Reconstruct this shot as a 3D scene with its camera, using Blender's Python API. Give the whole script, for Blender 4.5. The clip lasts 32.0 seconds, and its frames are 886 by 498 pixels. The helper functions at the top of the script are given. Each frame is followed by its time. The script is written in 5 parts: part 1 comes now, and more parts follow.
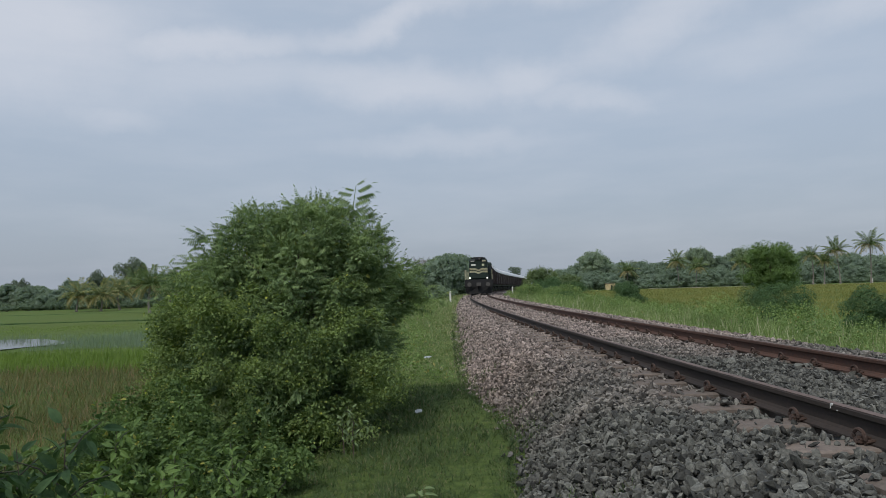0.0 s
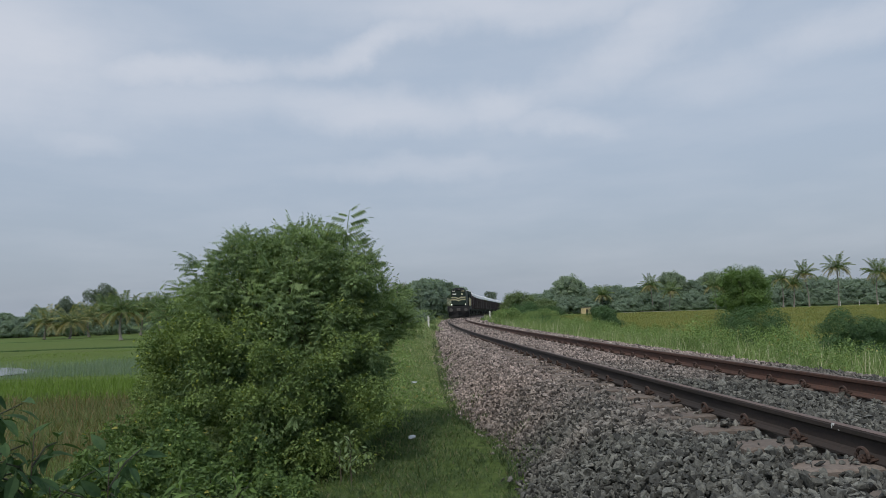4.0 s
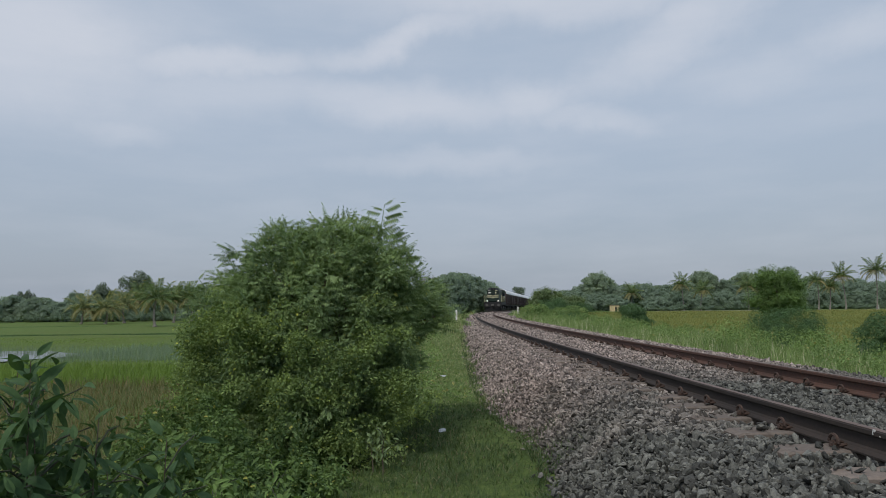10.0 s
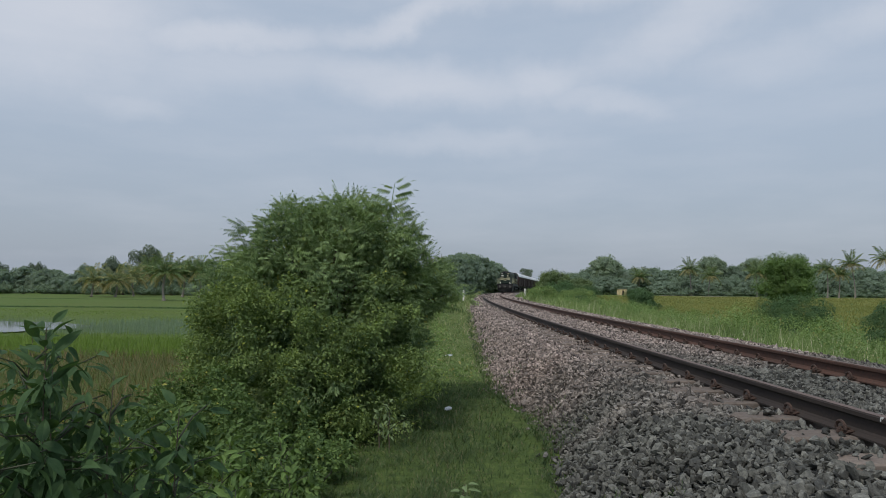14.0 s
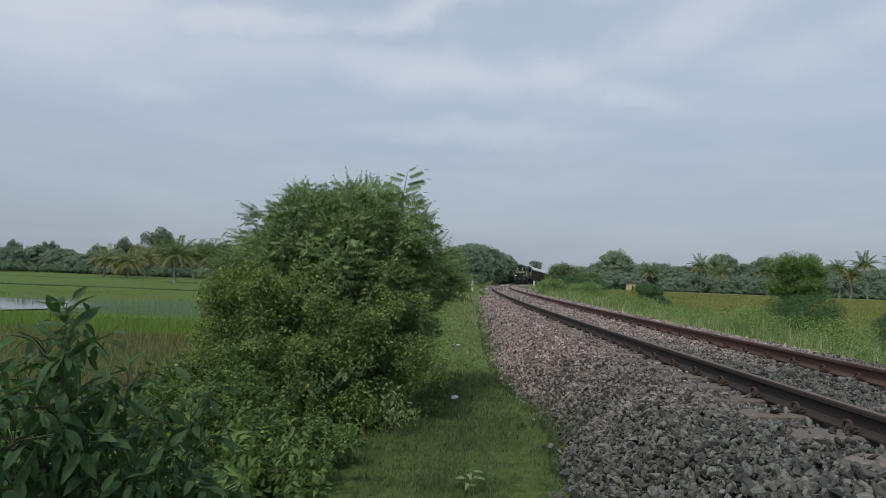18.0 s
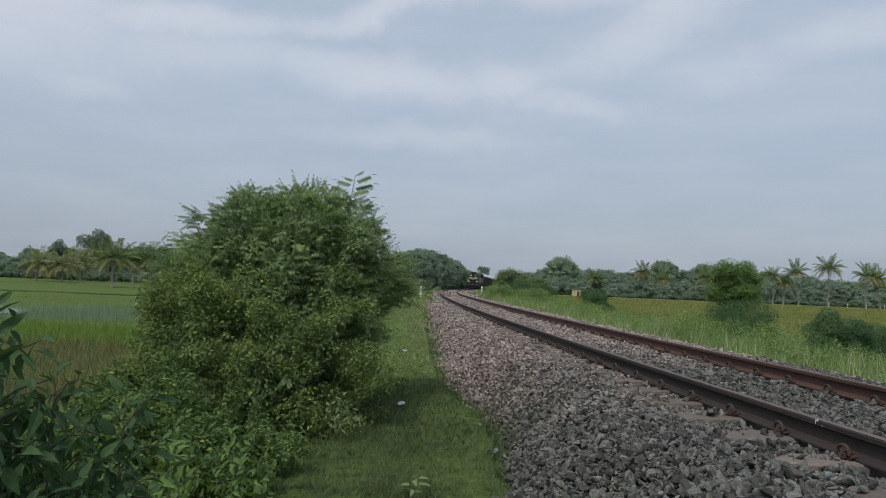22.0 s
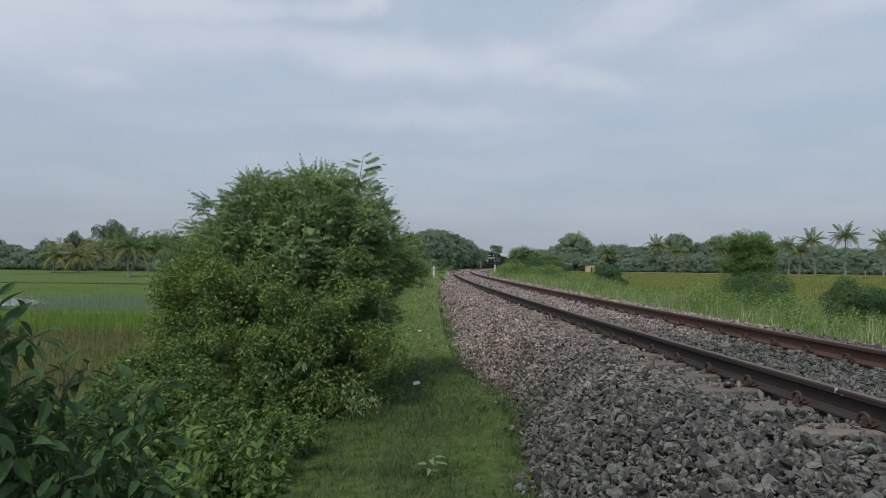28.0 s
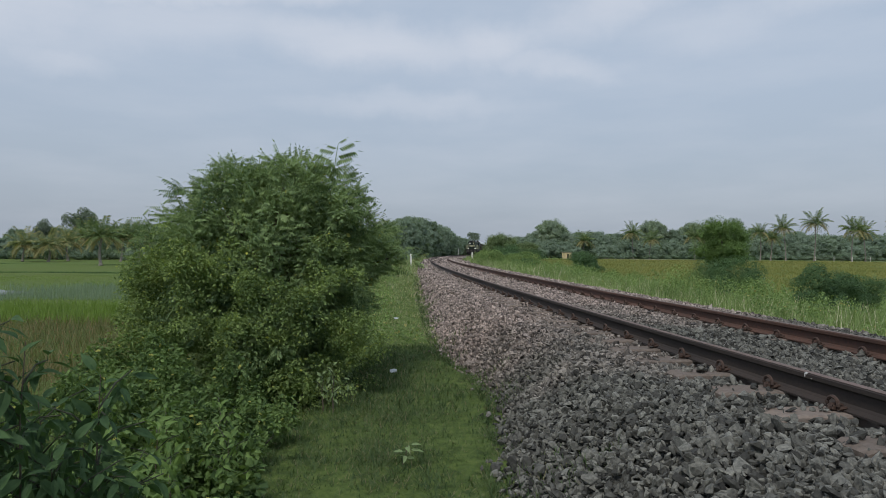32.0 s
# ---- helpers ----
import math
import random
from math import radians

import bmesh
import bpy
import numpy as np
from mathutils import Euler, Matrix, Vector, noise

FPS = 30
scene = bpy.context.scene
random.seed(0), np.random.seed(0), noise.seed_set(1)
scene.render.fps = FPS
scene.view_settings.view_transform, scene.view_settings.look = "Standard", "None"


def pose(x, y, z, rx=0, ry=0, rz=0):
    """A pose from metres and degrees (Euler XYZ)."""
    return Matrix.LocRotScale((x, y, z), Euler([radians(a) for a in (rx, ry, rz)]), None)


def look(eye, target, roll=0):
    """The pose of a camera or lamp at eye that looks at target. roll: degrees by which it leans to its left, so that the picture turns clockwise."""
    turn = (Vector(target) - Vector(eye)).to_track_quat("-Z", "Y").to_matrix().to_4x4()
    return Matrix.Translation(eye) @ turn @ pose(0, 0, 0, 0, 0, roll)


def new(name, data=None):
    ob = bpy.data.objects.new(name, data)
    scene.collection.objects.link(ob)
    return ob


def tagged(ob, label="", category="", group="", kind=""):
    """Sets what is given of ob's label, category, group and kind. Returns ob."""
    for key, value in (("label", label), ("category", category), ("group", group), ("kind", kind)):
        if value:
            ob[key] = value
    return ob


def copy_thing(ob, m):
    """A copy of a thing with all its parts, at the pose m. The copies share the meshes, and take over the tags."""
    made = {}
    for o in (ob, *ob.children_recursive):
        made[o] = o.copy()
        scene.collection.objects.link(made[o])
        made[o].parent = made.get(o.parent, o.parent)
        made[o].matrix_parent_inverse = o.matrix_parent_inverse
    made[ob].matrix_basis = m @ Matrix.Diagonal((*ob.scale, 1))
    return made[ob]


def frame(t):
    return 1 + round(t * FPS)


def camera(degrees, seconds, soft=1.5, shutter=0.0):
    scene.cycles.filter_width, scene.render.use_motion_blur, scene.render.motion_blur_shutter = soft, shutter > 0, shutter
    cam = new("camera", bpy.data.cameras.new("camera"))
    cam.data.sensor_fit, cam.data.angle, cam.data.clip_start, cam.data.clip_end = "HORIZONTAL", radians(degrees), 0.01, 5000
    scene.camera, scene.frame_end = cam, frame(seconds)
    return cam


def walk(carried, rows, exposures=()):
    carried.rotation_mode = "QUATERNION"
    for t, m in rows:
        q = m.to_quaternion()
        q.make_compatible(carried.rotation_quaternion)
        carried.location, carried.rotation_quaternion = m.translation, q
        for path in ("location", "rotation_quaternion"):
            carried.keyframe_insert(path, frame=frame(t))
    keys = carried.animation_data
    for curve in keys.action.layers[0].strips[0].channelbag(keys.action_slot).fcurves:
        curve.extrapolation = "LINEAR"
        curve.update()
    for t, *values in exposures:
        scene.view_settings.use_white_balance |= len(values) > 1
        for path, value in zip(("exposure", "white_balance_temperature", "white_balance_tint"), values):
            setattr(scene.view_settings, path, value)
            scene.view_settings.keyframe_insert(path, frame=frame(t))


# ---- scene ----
cam = camera(67.2, 32.0, 0.9)
PATH = [
    (0, (0.518, 0.033, 1.612), (0.504, 2.03, 1.728), -1.6),
    (0.5, (0.522, 0.023, 1.619), (0.508, 2.019, 1.746), -2.2),
    (1, (0.524, 0.024, 1.607), (0.499, 2.02, 1.727), -1.9),
    (1.5, (0.519, 0.023, 1.609), (0.51, 2.018, 1.748), -1.6),
    (2, (0.506, 0.024, 1.611), (0.521, 2.018, 1.76), -1.6),
    (2.5, (0.446, 0.016, 1.624), (0.477, 2.01, 1.779), -2.3),
    (4.5, (0.266, -0.022, 1.614), (0.332, 1.967, 1.806), -1.8),
    (5, (0.244, -0.014, 1.618), (0.269, 1.977, 1.808), -1.6),
    (5.5, (0.241, -0.013, 1.629), (0.274, 1.978, 1.816), -2.0),
    (6, (0.228, -0.024, 1.627), (0.243, 1.97, 1.77), -1.4),
    (6.5, (0.223, -0.039, 1.633), (0.202, 1.956, 1.773), -2.1),
    (7, (0.218, -0.032, 1.623), (0.131, 1.963, 1.733), -2.0),
    (7.5, (0.226, -0.061, 1.624), (0.126, 1.933, 1.749), -2.3),
    (8, (0.232, -0.049, 1.628), (0.173, 1.945, 1.773), -0.8),
    (8.5, (0.24, -0.064, 1.629), (0.185, 1.929, 1.786), -0.5),
    (9, (0.243, -0.07, 1.632), (0.172, 1.924, 1.762), -0.8),
    (9.5, (0.232, -0.064, 1.641), (0.202, 1.929, 1.805), -0.2),
    (10, (0.234, -0.058, 1.627), (0.21, 1.934, 1.799), -0.6),
    (10.5, (0.235, -0.065, 1.627), (0.207, 1.927, 1.8), -0.2),
    (11, (0.233, -0.071, 1.621), (0.255, 1.92, 1.805), 0.1),
    (11.5, (0.23, -0.097, 1.622), (0.25, 1.894, 1.808), 0.1),
    (12, (0.234, -0.098, 1.627), (0.244, 1.895, 1.783), 0.2),
    (12.5, (0.234, -0.089, 1.626), (0.217, 1.906, 1.768), 0.3),
    (13, (0.226, -0.087, 1.622), (0.196, 1.909, 1.744), 0.1),
    (13.5, (0.223, -0.071, 1.62), (0.166, 1.925, 1.74), 0.3),
    (14, (0.216, -0.051, 1.615), (0.168, 1.945, 1.728), 0.6),
    (14.5, (0.213, -0.044, 1.613), (0.158, 1.953, 1.689), 1.1),
    (16.5, (0.205, -0.095, 1.603), (0.142, 1.904, 1.643), 2.3),
    (17, (0.206, -0.058, 1.604), (0.133, 1.94, 1.649), 2.5),
    (17.5, (0.204, -0.087, 1.604), (0.152, 1.912, 1.662), 2.3),
    (18, (0.205, -0.072, 1.607), (0.128, 1.925, 1.689), 2.2),
    (18.5, (0.22, -0.052, 1.603), (0.209, 1.946, 1.692), 2.2),
    (19, (0.224, -0.058, 1.604), (0.241, 1.94, 1.696), 2.5),
    (19.5, (0.225, -0.053, 1.608), (0.29, 1.943, 1.709), 2.6),
    (20, (0.219, -0.059, 1.616), (0.3, 1.935, 1.747), 2.5),
    (20.5, (0.221, -0.055, 1.614), (0.312, 1.939, 1.742), 2.4),
    (21, (0.225, -0.061, 1.611), (0.314, 1.934, 1.734), 2.4),
    (21.5, (0.225, -0.065, 1.612), (0.304, 1.931, 1.717), 2.5),
    (22, (0.219, -0.067, 1.61), (0.295, 1.929, 1.714), 2.4),
    (22.5, (0.228, -0.065, 1.612), (0.302, 1.931, 1.714), 2.3),
    (23, (0.224, -0.071, 1.612), (0.293, 1.925, 1.718), 2.2),
    (23.5, (0.23, -0.061, 1.608), (0.3, 1.935, 1.71), 2.1),
    (24, (0.232, -0.069, 1.611), (0.307, 1.927, 1.714), 1.9),
    (24.5, (0.236, -0.068, 1.614), (0.3, 1.929, 1.72), 1.3),
    (25, (0.224, -0.066, 1.611), (0.252, 1.931, 1.704), 1.1),
    (25.5, (0.229, -0.047, 1.606), (0.243, 1.951, 1.697), 0.8),
    (27.5, (0.238, -0.024, 1.604), (0.268, 1.975, 1.657), 0.7),
    (28, (0.237, -0.025, 1.603), (0.278, 1.974, 1.646), 0.7),
    (28.5, (0.236, -0.022, 1.598), (0.277, 1.978, 1.635), 0.8),
    (29, (0.242, -0.024, 1.603), (0.301, 1.975, 1.641), 0.6),
    (29.5, (0.236, -0.028, 1.604), (0.3, 1.971, 1.633), 0.5),
    (30, (0.235, -0.029, 1.602), (0.298, 1.969, 1.634), 0.4),
    (30.5, (0.233, -0.035, 1.604), (0.303, 1.964, 1.627), 0.4),
    (31, (0.237, -0.017, 1.598), (0.301, 1.982, 1.602), 0.7),
    (31.5, (0.241, -0.011, 1.606), (0.331, 1.987, 1.619), 0.5),
    (32, (0.253, 0.007, 1.601), (0.362, 2.004, 1.607), 0.5),
]
walk(cam, [(t, look(eye, target, roll)) for t, eye, target, roll in PATH],
     [(0, 0.0), (6, 0.0), (8, -0.04), (11, 0.0), (14, 0.0), (17, 0.03), (20, 0.05), (23, 0.03), (25, 0.03), (28, 0.05), (32, 0.07)])

# ---- world, sun, exposure ----
SUN_EL, SUN_AZ = 54.0, -150.0   # degrees: height, and bearing from +y towards +x


def build_world():
    w = bpy.data.worlds.new("sky")
    scene.world = w
    w.use_nodes = True
    nt = w.node_tree
    nt.nodes.clear()
    N, L = nt.nodes.new, nt.links.new
    out, bg = N("ShaderNodeOutputWorld"), N("ShaderNodeBackground")
    sky = N("ShaderNodeTexSky")
    sky.sky_type, sky.sun_disc = "NISHITA", False
    sky.sun_elevation, sky.sun_rotation = radians(SUN_EL), radians(SUN_AZ)
    sky.air_density, sky.dust_density, sky.ozone_density = 1.2, 3.0, 1.5
    dim = N("ShaderNodeVectorMath")
    dim.operation = "SCALE"
    dim.inputs["Scale"].default_value = 0.085
    L(sky.outputs[0], dim.inputs[0])
    # thin high overcast over the blue
    veil = N("ShaderNodeMix")
    veil.data_type = "RGBA"
    veil.inputs[0].default_value = 0.78
    L(dim.outputs[0], veil.inputs[6])
    tc = N("ShaderNodeTexCoord")
    up = N("ShaderNodeSeparateXYZ")
    L(tc.outputs["Generated"], up.inputs[0])
    low = N("ShaderNodeMapRange")
    low.interpolation_type = "SMOOTHSTEP"
    low.inputs[1].default_value, low.inputs[2].default_value = -0.05, 0.32
    L(up.outputs[2], low.inputs[0])
    murk = N("ShaderNodeMix")
    murk.data_type = "RGBA"
    murk.inputs[6].default_value, murk.inputs[7].default_value = (0.375, 0.432, 0.52, 1), (0.475, 0.56, 0.685, 1)
    L(low.outputs[0], murk.inputs[0])
    L(murk.outputs[2], veil.inputs[7])
    # warp the directions a little, so that cloud edges are ragged
    n1 = N("ShaderNodeTexNoise")
    n1.inputs["Scale"].default_value, n1.inputs["Detail"].default_value, n1.inputs["Roughness"].default_value = 7.0, 8, 0.62
    L(tc.outputs["Generated"], n1.inputs["Vector"])
    sub = N("ShaderNodeVectorMath")
    sub.operation = "SUBTRACT"
    sub.inputs[1].default_value = (0.5, 0.5, 0.5)
    L(n1.outputs["Color"], sub.inputs[0])
    warp = N("ShaderNodeVectorMath")
    warp.operation = "MULTIPLY_ADD"
    warp.inputs[1].default_value = (0.16, 0.16, 0.075)
    L(sub.outputs[0], warp.inputs[0])
    L(tc.outputs["Generated"], warp.inputs[2])
    total = None
    # cloud banks: direction (across, up), half sizes, slant, weight
    for u, v, su, sv, slant, weight in CLOUDS:
        c = Vector((u, 1, v)).normalized()
        mp = N("ShaderNodeMapping")
        mp.vector_type = "TEXTURE"
        mp.inputs["Location"].default_value = c
        mp.inputs["Rotation"].default_value = (0, radians(-slant), 0)
        mp.inputs["Scale"].default_value = (su, 0.6, sv)
        L(warp.outputs[0], mp.inputs["Vector"])
        ln = N("ShaderNodeVectorMath")
        ln.operation = "LENGTH"
        L(mp.outputs[0], ln.inputs[0])
        mr = N("ShaderNodeMapRange")
        mr.interpolation_type = "SMOOTHSTEP"
        mr.inputs[1].default_value, mr.inputs[2].default_value = 1.05, 0.10
        mr.inputs[3].default_value, mr.inputs[4].default_value = 0.0, weight
        L(ln.outputs["Value"], mr.inputs[0])
        if total is None:
            total = mr.outputs[0]
        else:
            add = N("ShaderNodeMath")
            add.operation = "MAXIMUM"
            L(total, add.inputs[0])
            L(mr.outputs[0], add.inputs[1])
            total = add.outputs[0]
    # fine streaks
    mp = N("ShaderNodeMapping")
    mp.inputs["Scale"].default_value = (1.6, 1.6, 7.0)
    mp.inputs["Rotation"].default_value = (0, radians(12), 0)
    L(tc.outputs["Generated"], mp.inputs["Vector"])
    n2 = N("ShaderNodeTexNoise")
    n2.inputs["Scale"].default_value, n2.inputs["Detail"].default_value, n2.inputs["Roughness"].default_value = 2.6, 7, 0.55
    L(mp.outputs[0], n2.inputs["Vector"])
    mr = N("ShaderNodeMapRange")
    mr.inputs[1].default_value, mr.inputs[2].default_value, mr.inputs[4].default_value = 0.40, 0.80, 0.22
    L(n2.outputs[0], mr.inputs[0])
    add = N("ShaderNodeMath")
    add.operation, add.use_clamp = "ADD", True
    L(total, add.inputs[0])
    L(mr.outputs[0], add.inputs[1])
    cloud = N("ShaderNodeMix")
    cloud.data_type = "RGBA"
    L(add.outputs[0], cloud.inputs[0])
    L(veil.outputs[2], cloud.inputs[6])
    cloud.inputs[7].default_value = (0.66, 0.685, 0.755, 1)
    bg.inputs[1].default_value = 1.0
    L(cloud.outputs[2], bg.inputs[0])
    L(bg.outputs[0], out.inputs[0])


CLOUDS = [(-0.36, 0.380, 0.20, 0.034, 5, 0.50), (-0.08, 0.408, 0.22, 0.032, 13, 0.52), (0.16, 0.472, 0.42, 0.045, -1, 0.46), (-0.66, 0.435, 0.22, 0.14, 8, 0.58), (-0.04, 0.308, 0.34, 0.046, -1, 0.46),
          (0.12, 0.312, 0.13, 0.050, -3, 0.50), (0.21, 0.282, 0.16, 0.026, -6, 0.34), (0.34, 0.415, 0.18, 0.065, 30, 0.44), (0.00, 0.214, 0.24, 0.028, -2, 0.26),
          (-0.50, 0.282, 0.07, 0.026, 0, 0.24), (0.46, 0.350, 0.13, 0.040, 0, 0.20), (0.70, 0.425, 0.13, 0.040, 5, 0.36), (-0.34, 0.33, 0.32, 0.05, 3, 0.26)]
build_world()
sun = new("sun", bpy.data.lights.new("sun", "SUN"))
sun.data.energy, sun.data.angle, sun.data.color = 1.8, radians(14), (1.0, 0.95, 0.86)
_d = Vector((math.sin(radians(SUN_AZ)) * math.cos(radians(SUN_EL)), math.cos(radians(SUN_AZ)) * math.cos(radians(SUN_EL)), math.sin(radians(SUN_EL))))
sun.matrix_world = look(_d * 50, (0, 0, 0))

# ---- numbers of the place ----
RAIL_TOP, RAIL_H, GAUGE_C, PITCH = 0.83, 0.165, 1.743, 0.65
FIELD = -0.5
rng = np.random.default_rng(7)


def centre_x(y):
    """Across-place of the track's centre line at a way ahead of y."""
    y = np.asarray(y, float)
    near = 2.90 + (y - 36) ** 2 / 1160
    far = 2.90 + (y - 36) ** 2 / 1400
    x150, s150 = 2.90 + 114**2 / 1400, 114 / 700
    k = np.clip(y - 150, 0, 60)
    line = x150 + s150 * (y - 150) + k * k / 20000
    return np.where(y < 36, near, np.where(y < 150, far, line))


def heading(y):
    """Slope dx/dy of the track."""
    return (centre_x(y + 0.5) - centre_x(y - 0.5)) / 1.0


def rail_z(y):
    return RAIL_TOP - 0.0014 * np.clip(np.asarray(y, float) - 35, 0, None)


def toe(y):
    """Across-place of the ballast's left foot: it bulges and narrows along the line."""
    return np.interp(y, [2.5, 4.8, 5.6, 6.9, 8.4, 9.4, 10.7, 14, 20, 33, 60], [-2.95, -2.87, -2.68, -2.47, -2.50, -2.60, -2.73, -2.64, -2.46, -2.15, -2.10])


def nominal(d, y):
    """The place in the even cross-section that answers to d on the ground."""
    k = -1.4 - toe(y)
    return np.where(d > -1.4, d, np.where(d > -1.4 - k, -1.4 + (d + 1.4) * 1.35 / k, d + 1.4 + k - 1.35 - 1.4))


def actual(n, y):
    k = -1.4 - toe(y)
    return np.where(n > -1.4, n, np.where(n > -2.75, -1.4 + (n + 1.4) * k / 1.35, n + 2.75 - 1.4 - k))


def bed_z(d, y):
    """Height of the ballast's surface at d metres to the right of the centre line."""
    d = nominal(d, y)
    a = np.abs(d)
    z = np.interp(a, [0, 0.4, 0.6, 0.75, 0.95, 1.35, 1.75, 1.95, 2.2, 2.62, 2.8], [0.665, 0.665, 0.65, 0.618, 0.618, 0.618, 0.595, 0.52, 0.34, 0.03, -0.12])
    right = np.interp(d, [0, 0.6, 0.75, 1.35, 1.9, 2.55, 2.9, 3.3], [0.665, 0.65, 0.625, 0.64, 0.64, 0.58, 0.42, 0.1])
    return np.where(d > 0.6, right, z) + rail_z(y) - RAIL_TOP


def ground_z(d, y):
    d = nominal(d, y)
    base = np.interp(d, [-60, -16, -9.5, -7, -5.6, -4.2, -2.7, -1.9, 1.9, 2.6, 4.0, 6.5, 9.0, 40], [FIELD, FIELD, FIELD, -0.32, -0.1, 0.0, 0.02, -0.1, 0.1, 0.38, 0.30, 0.0, FIELD + 0.05, FIELD])
    rise = np.interp(y, [11, 35], [0, 0.2]) * np.interp(d, [-8, -5, -2.7, -2.0], [0, 1, 1, 0])
    return base + rise


# ---- mesh kit ----
def mesh(name, V, F, smooth=False):
    V, F = np.ascontiguousarray(V, np.float32), np.ascontiguousarray(F, np.int32)
    me = bpy.data.meshes.new(name)
    n, k = F.shape
    me.vertices.add(len(V))
    me.vertices.foreach_set("co", V.ravel())
    me.loops.add(n * k)
    me.loops.foreach_set("vertex_index", F.ravel())
    me.polygons.add(n)
    me.polygons.foreach_set("loop_start", np.arange(0, n * k, k, dtype=np.int32))
    me.polygons.foreach_set("use_smooth", np.full(n, smooth))
    me.update(calc_edges=True)
    return me


def join(*some):
    """Joins (V, F) pairs of the same face size."""
    vs, fs, at = [], [], 0
    for V, F in some:
        vs.append(V)
        fs.append(F + at)
        at += len(V)
    return np.concatenate(vs), np.concatenate(fs)


def put(name, data, material, parent=None, label=""):
    """Links a mesh (or a (V, F) pair) as one object under a thing."""
    me = data if isinstance(data, bpy.types.Mesh) else mesh(name, *data)
    if material is not None and not me.materials:
        me.materials.append(material)
    ob = new(name, me)
    if parent is not None:
        ob.parent = parent
    if label:
        ob["label"] = label
    return ob


def part(name, bm, material, parent, label="", smooth=False):
    me = bpy.data.meshes.new(name)
    bm.to_mesh(me)
    bm.free()
    if smooth:
        me.polygons.foreach_set("use_smooth", np.full(len(me.polygons), True))
    return put(name, me, material, parent, label)


def thing(name, at, label, category, group="", kind="", turn=0.0):
    ob = new(name)
    ob.empty_display_size = 0.2
    ob.matrix_basis = pose(*at, 0, 0, turn)
    return tagged(ob, label, category, group, kind)


def unit(v):
    return v / np.maximum(np.linalg.norm(v, axis=-1, keepdims=True), 1e-9)


def rand_unit(n):
    return unit(rng.normal(size=(n, 3)))


def frames_of(along, normal):
    """Turns whose y axis goes along and whose z axis is near to normal."""
    y = unit(along)
    x = unit(np.cross(y, normal))
    z = np.cross(x, y)
    return np.stack([x, y, z], -1)


def scatter(template, turns, places, sizes):
    """Copies of a (V, F) template joined into one."""
    V, F = template
    sizes = np.asarray(sizes, float)
    if sizes.ndim == 1:
        sizes = sizes[:, None] * np.ones(3)
    W = np.einsum("nij,nvj->nvi", turns, V[None] * sizes[:, None, :]) + places[:, None]
    n, m = len(places), len(V)
    G = F[None] + (np.arange(n) * m)[:, None, None]
    return W.reshape(-1, 3), G.reshape(-1, F.shape[1])


LEAF = (np.array([(0, 0, 0), (0.30, 0.30, 0.07), (0.24, 0.66, 0.04), (0, 1, -0.12), (-0.24, 0.66, 0.04), (-0.30, 0.30, 0.07)], float), np.array([(0, 1, 2, 3), (0, 3, 4, 5)]))
QUAD_LEAF = (np.array([(0, 0, 0), (0.34, 0.45, 0.05), (0, 1, -0.1), (-0.34, 0.45, 0.05)], float), np.array([(0, 1, 2, 3)]))
ROUND_LEAF = (np.array([(0, 0, 0), (0.46, 0.28, 0.10), (0.40, 0.72, 0.07), (0, 1, -0.10), (-0.40, 0.72, 0.07), (-0.46, 0.28, 0.10)], float), np.array([(0, 1, 2, 3), (0, 3, 4, 5)]))
SLIM_LEAF = (np.array([(0, 0, 0), (0.14, 0.30, 0.03), (0.12, 0.62, 0.0), (0, 1, -0.16), (-0.12, 0.62, 0.0), (-0.14, 0.30, 0.03)], float), np.array([(0, 1, 2, 3), (0, 3, 4, 5)]))
SLIM_QUAD = (np.array([(0, 0, 0), (0.15, 0.42, 0.03), (0, 1, -0.12), (-0.15, 0.42, 0.03)], float), np.array([(0, 1, 2, 3)]))
BROAD_BLADE = (np.array([(-0.5, 0, 0), (0.5, 0, 0), (0.12, 1, 0.15), (-0.12, 1, 0.15)], float), np.array([(0, 1, 2, 3)]))
BLADE = (np.array([(-0.5, 0, 0), (0.5, 0, 0), (0.36, 0.55, 0.05), (-0.36, 0.55, 0.05), (0.04, 1, 0.2), (-0.04, 1, 0.2)], float), np.array([(0, 1, 2, 3), (3, 2, 4, 5)]))


def tube(points, radii, sides=7, cap=True):
    P = np.asarray(points, float)
    r = np.asarray(radii, float)
    t = unit(np.gradient(P, axis=0))
    ref = np.where(np.abs(t[:, 2:3]) > 0.9, np.array([[1.0, 0, 0]]), np.array([[0, 0, 1.0]]))
    a = unit(np.cross(t, ref))
    b = np.cross(t, a)
    ang = np.arange(sides) * 2 * np.pi / sides
    V = P[:, None] + r[:, None, None] * (np.cos(ang)[None, :, None] * a[:, None] + np.sin(ang)[None, :, None] * b[:, None])
    V = V.reshape(-1, 3)
    i = np.arange(len(P) - 1)[:, None] * sides
    j = np.arange(sides)[None]
    k = (j + 1) % sides
    F = np.stack([i + j, i + k, i + sides + k, i + sides + j], -1).reshape(-1, 4)
    if cap:
        V = np.concatenate([V, P[-1:] + t[-1:] * r[-1] * 0.5])
        last = (len(P) - 1) * sides
        top = len(V) - 1
        j = np.arange(0, sides, 1)
        F = np.concatenate([F, np.stack([last + j, last + (j + 1) % sides, np.full(sides, top), np.full(sides, top)], -1)[:0]])
    return V, F


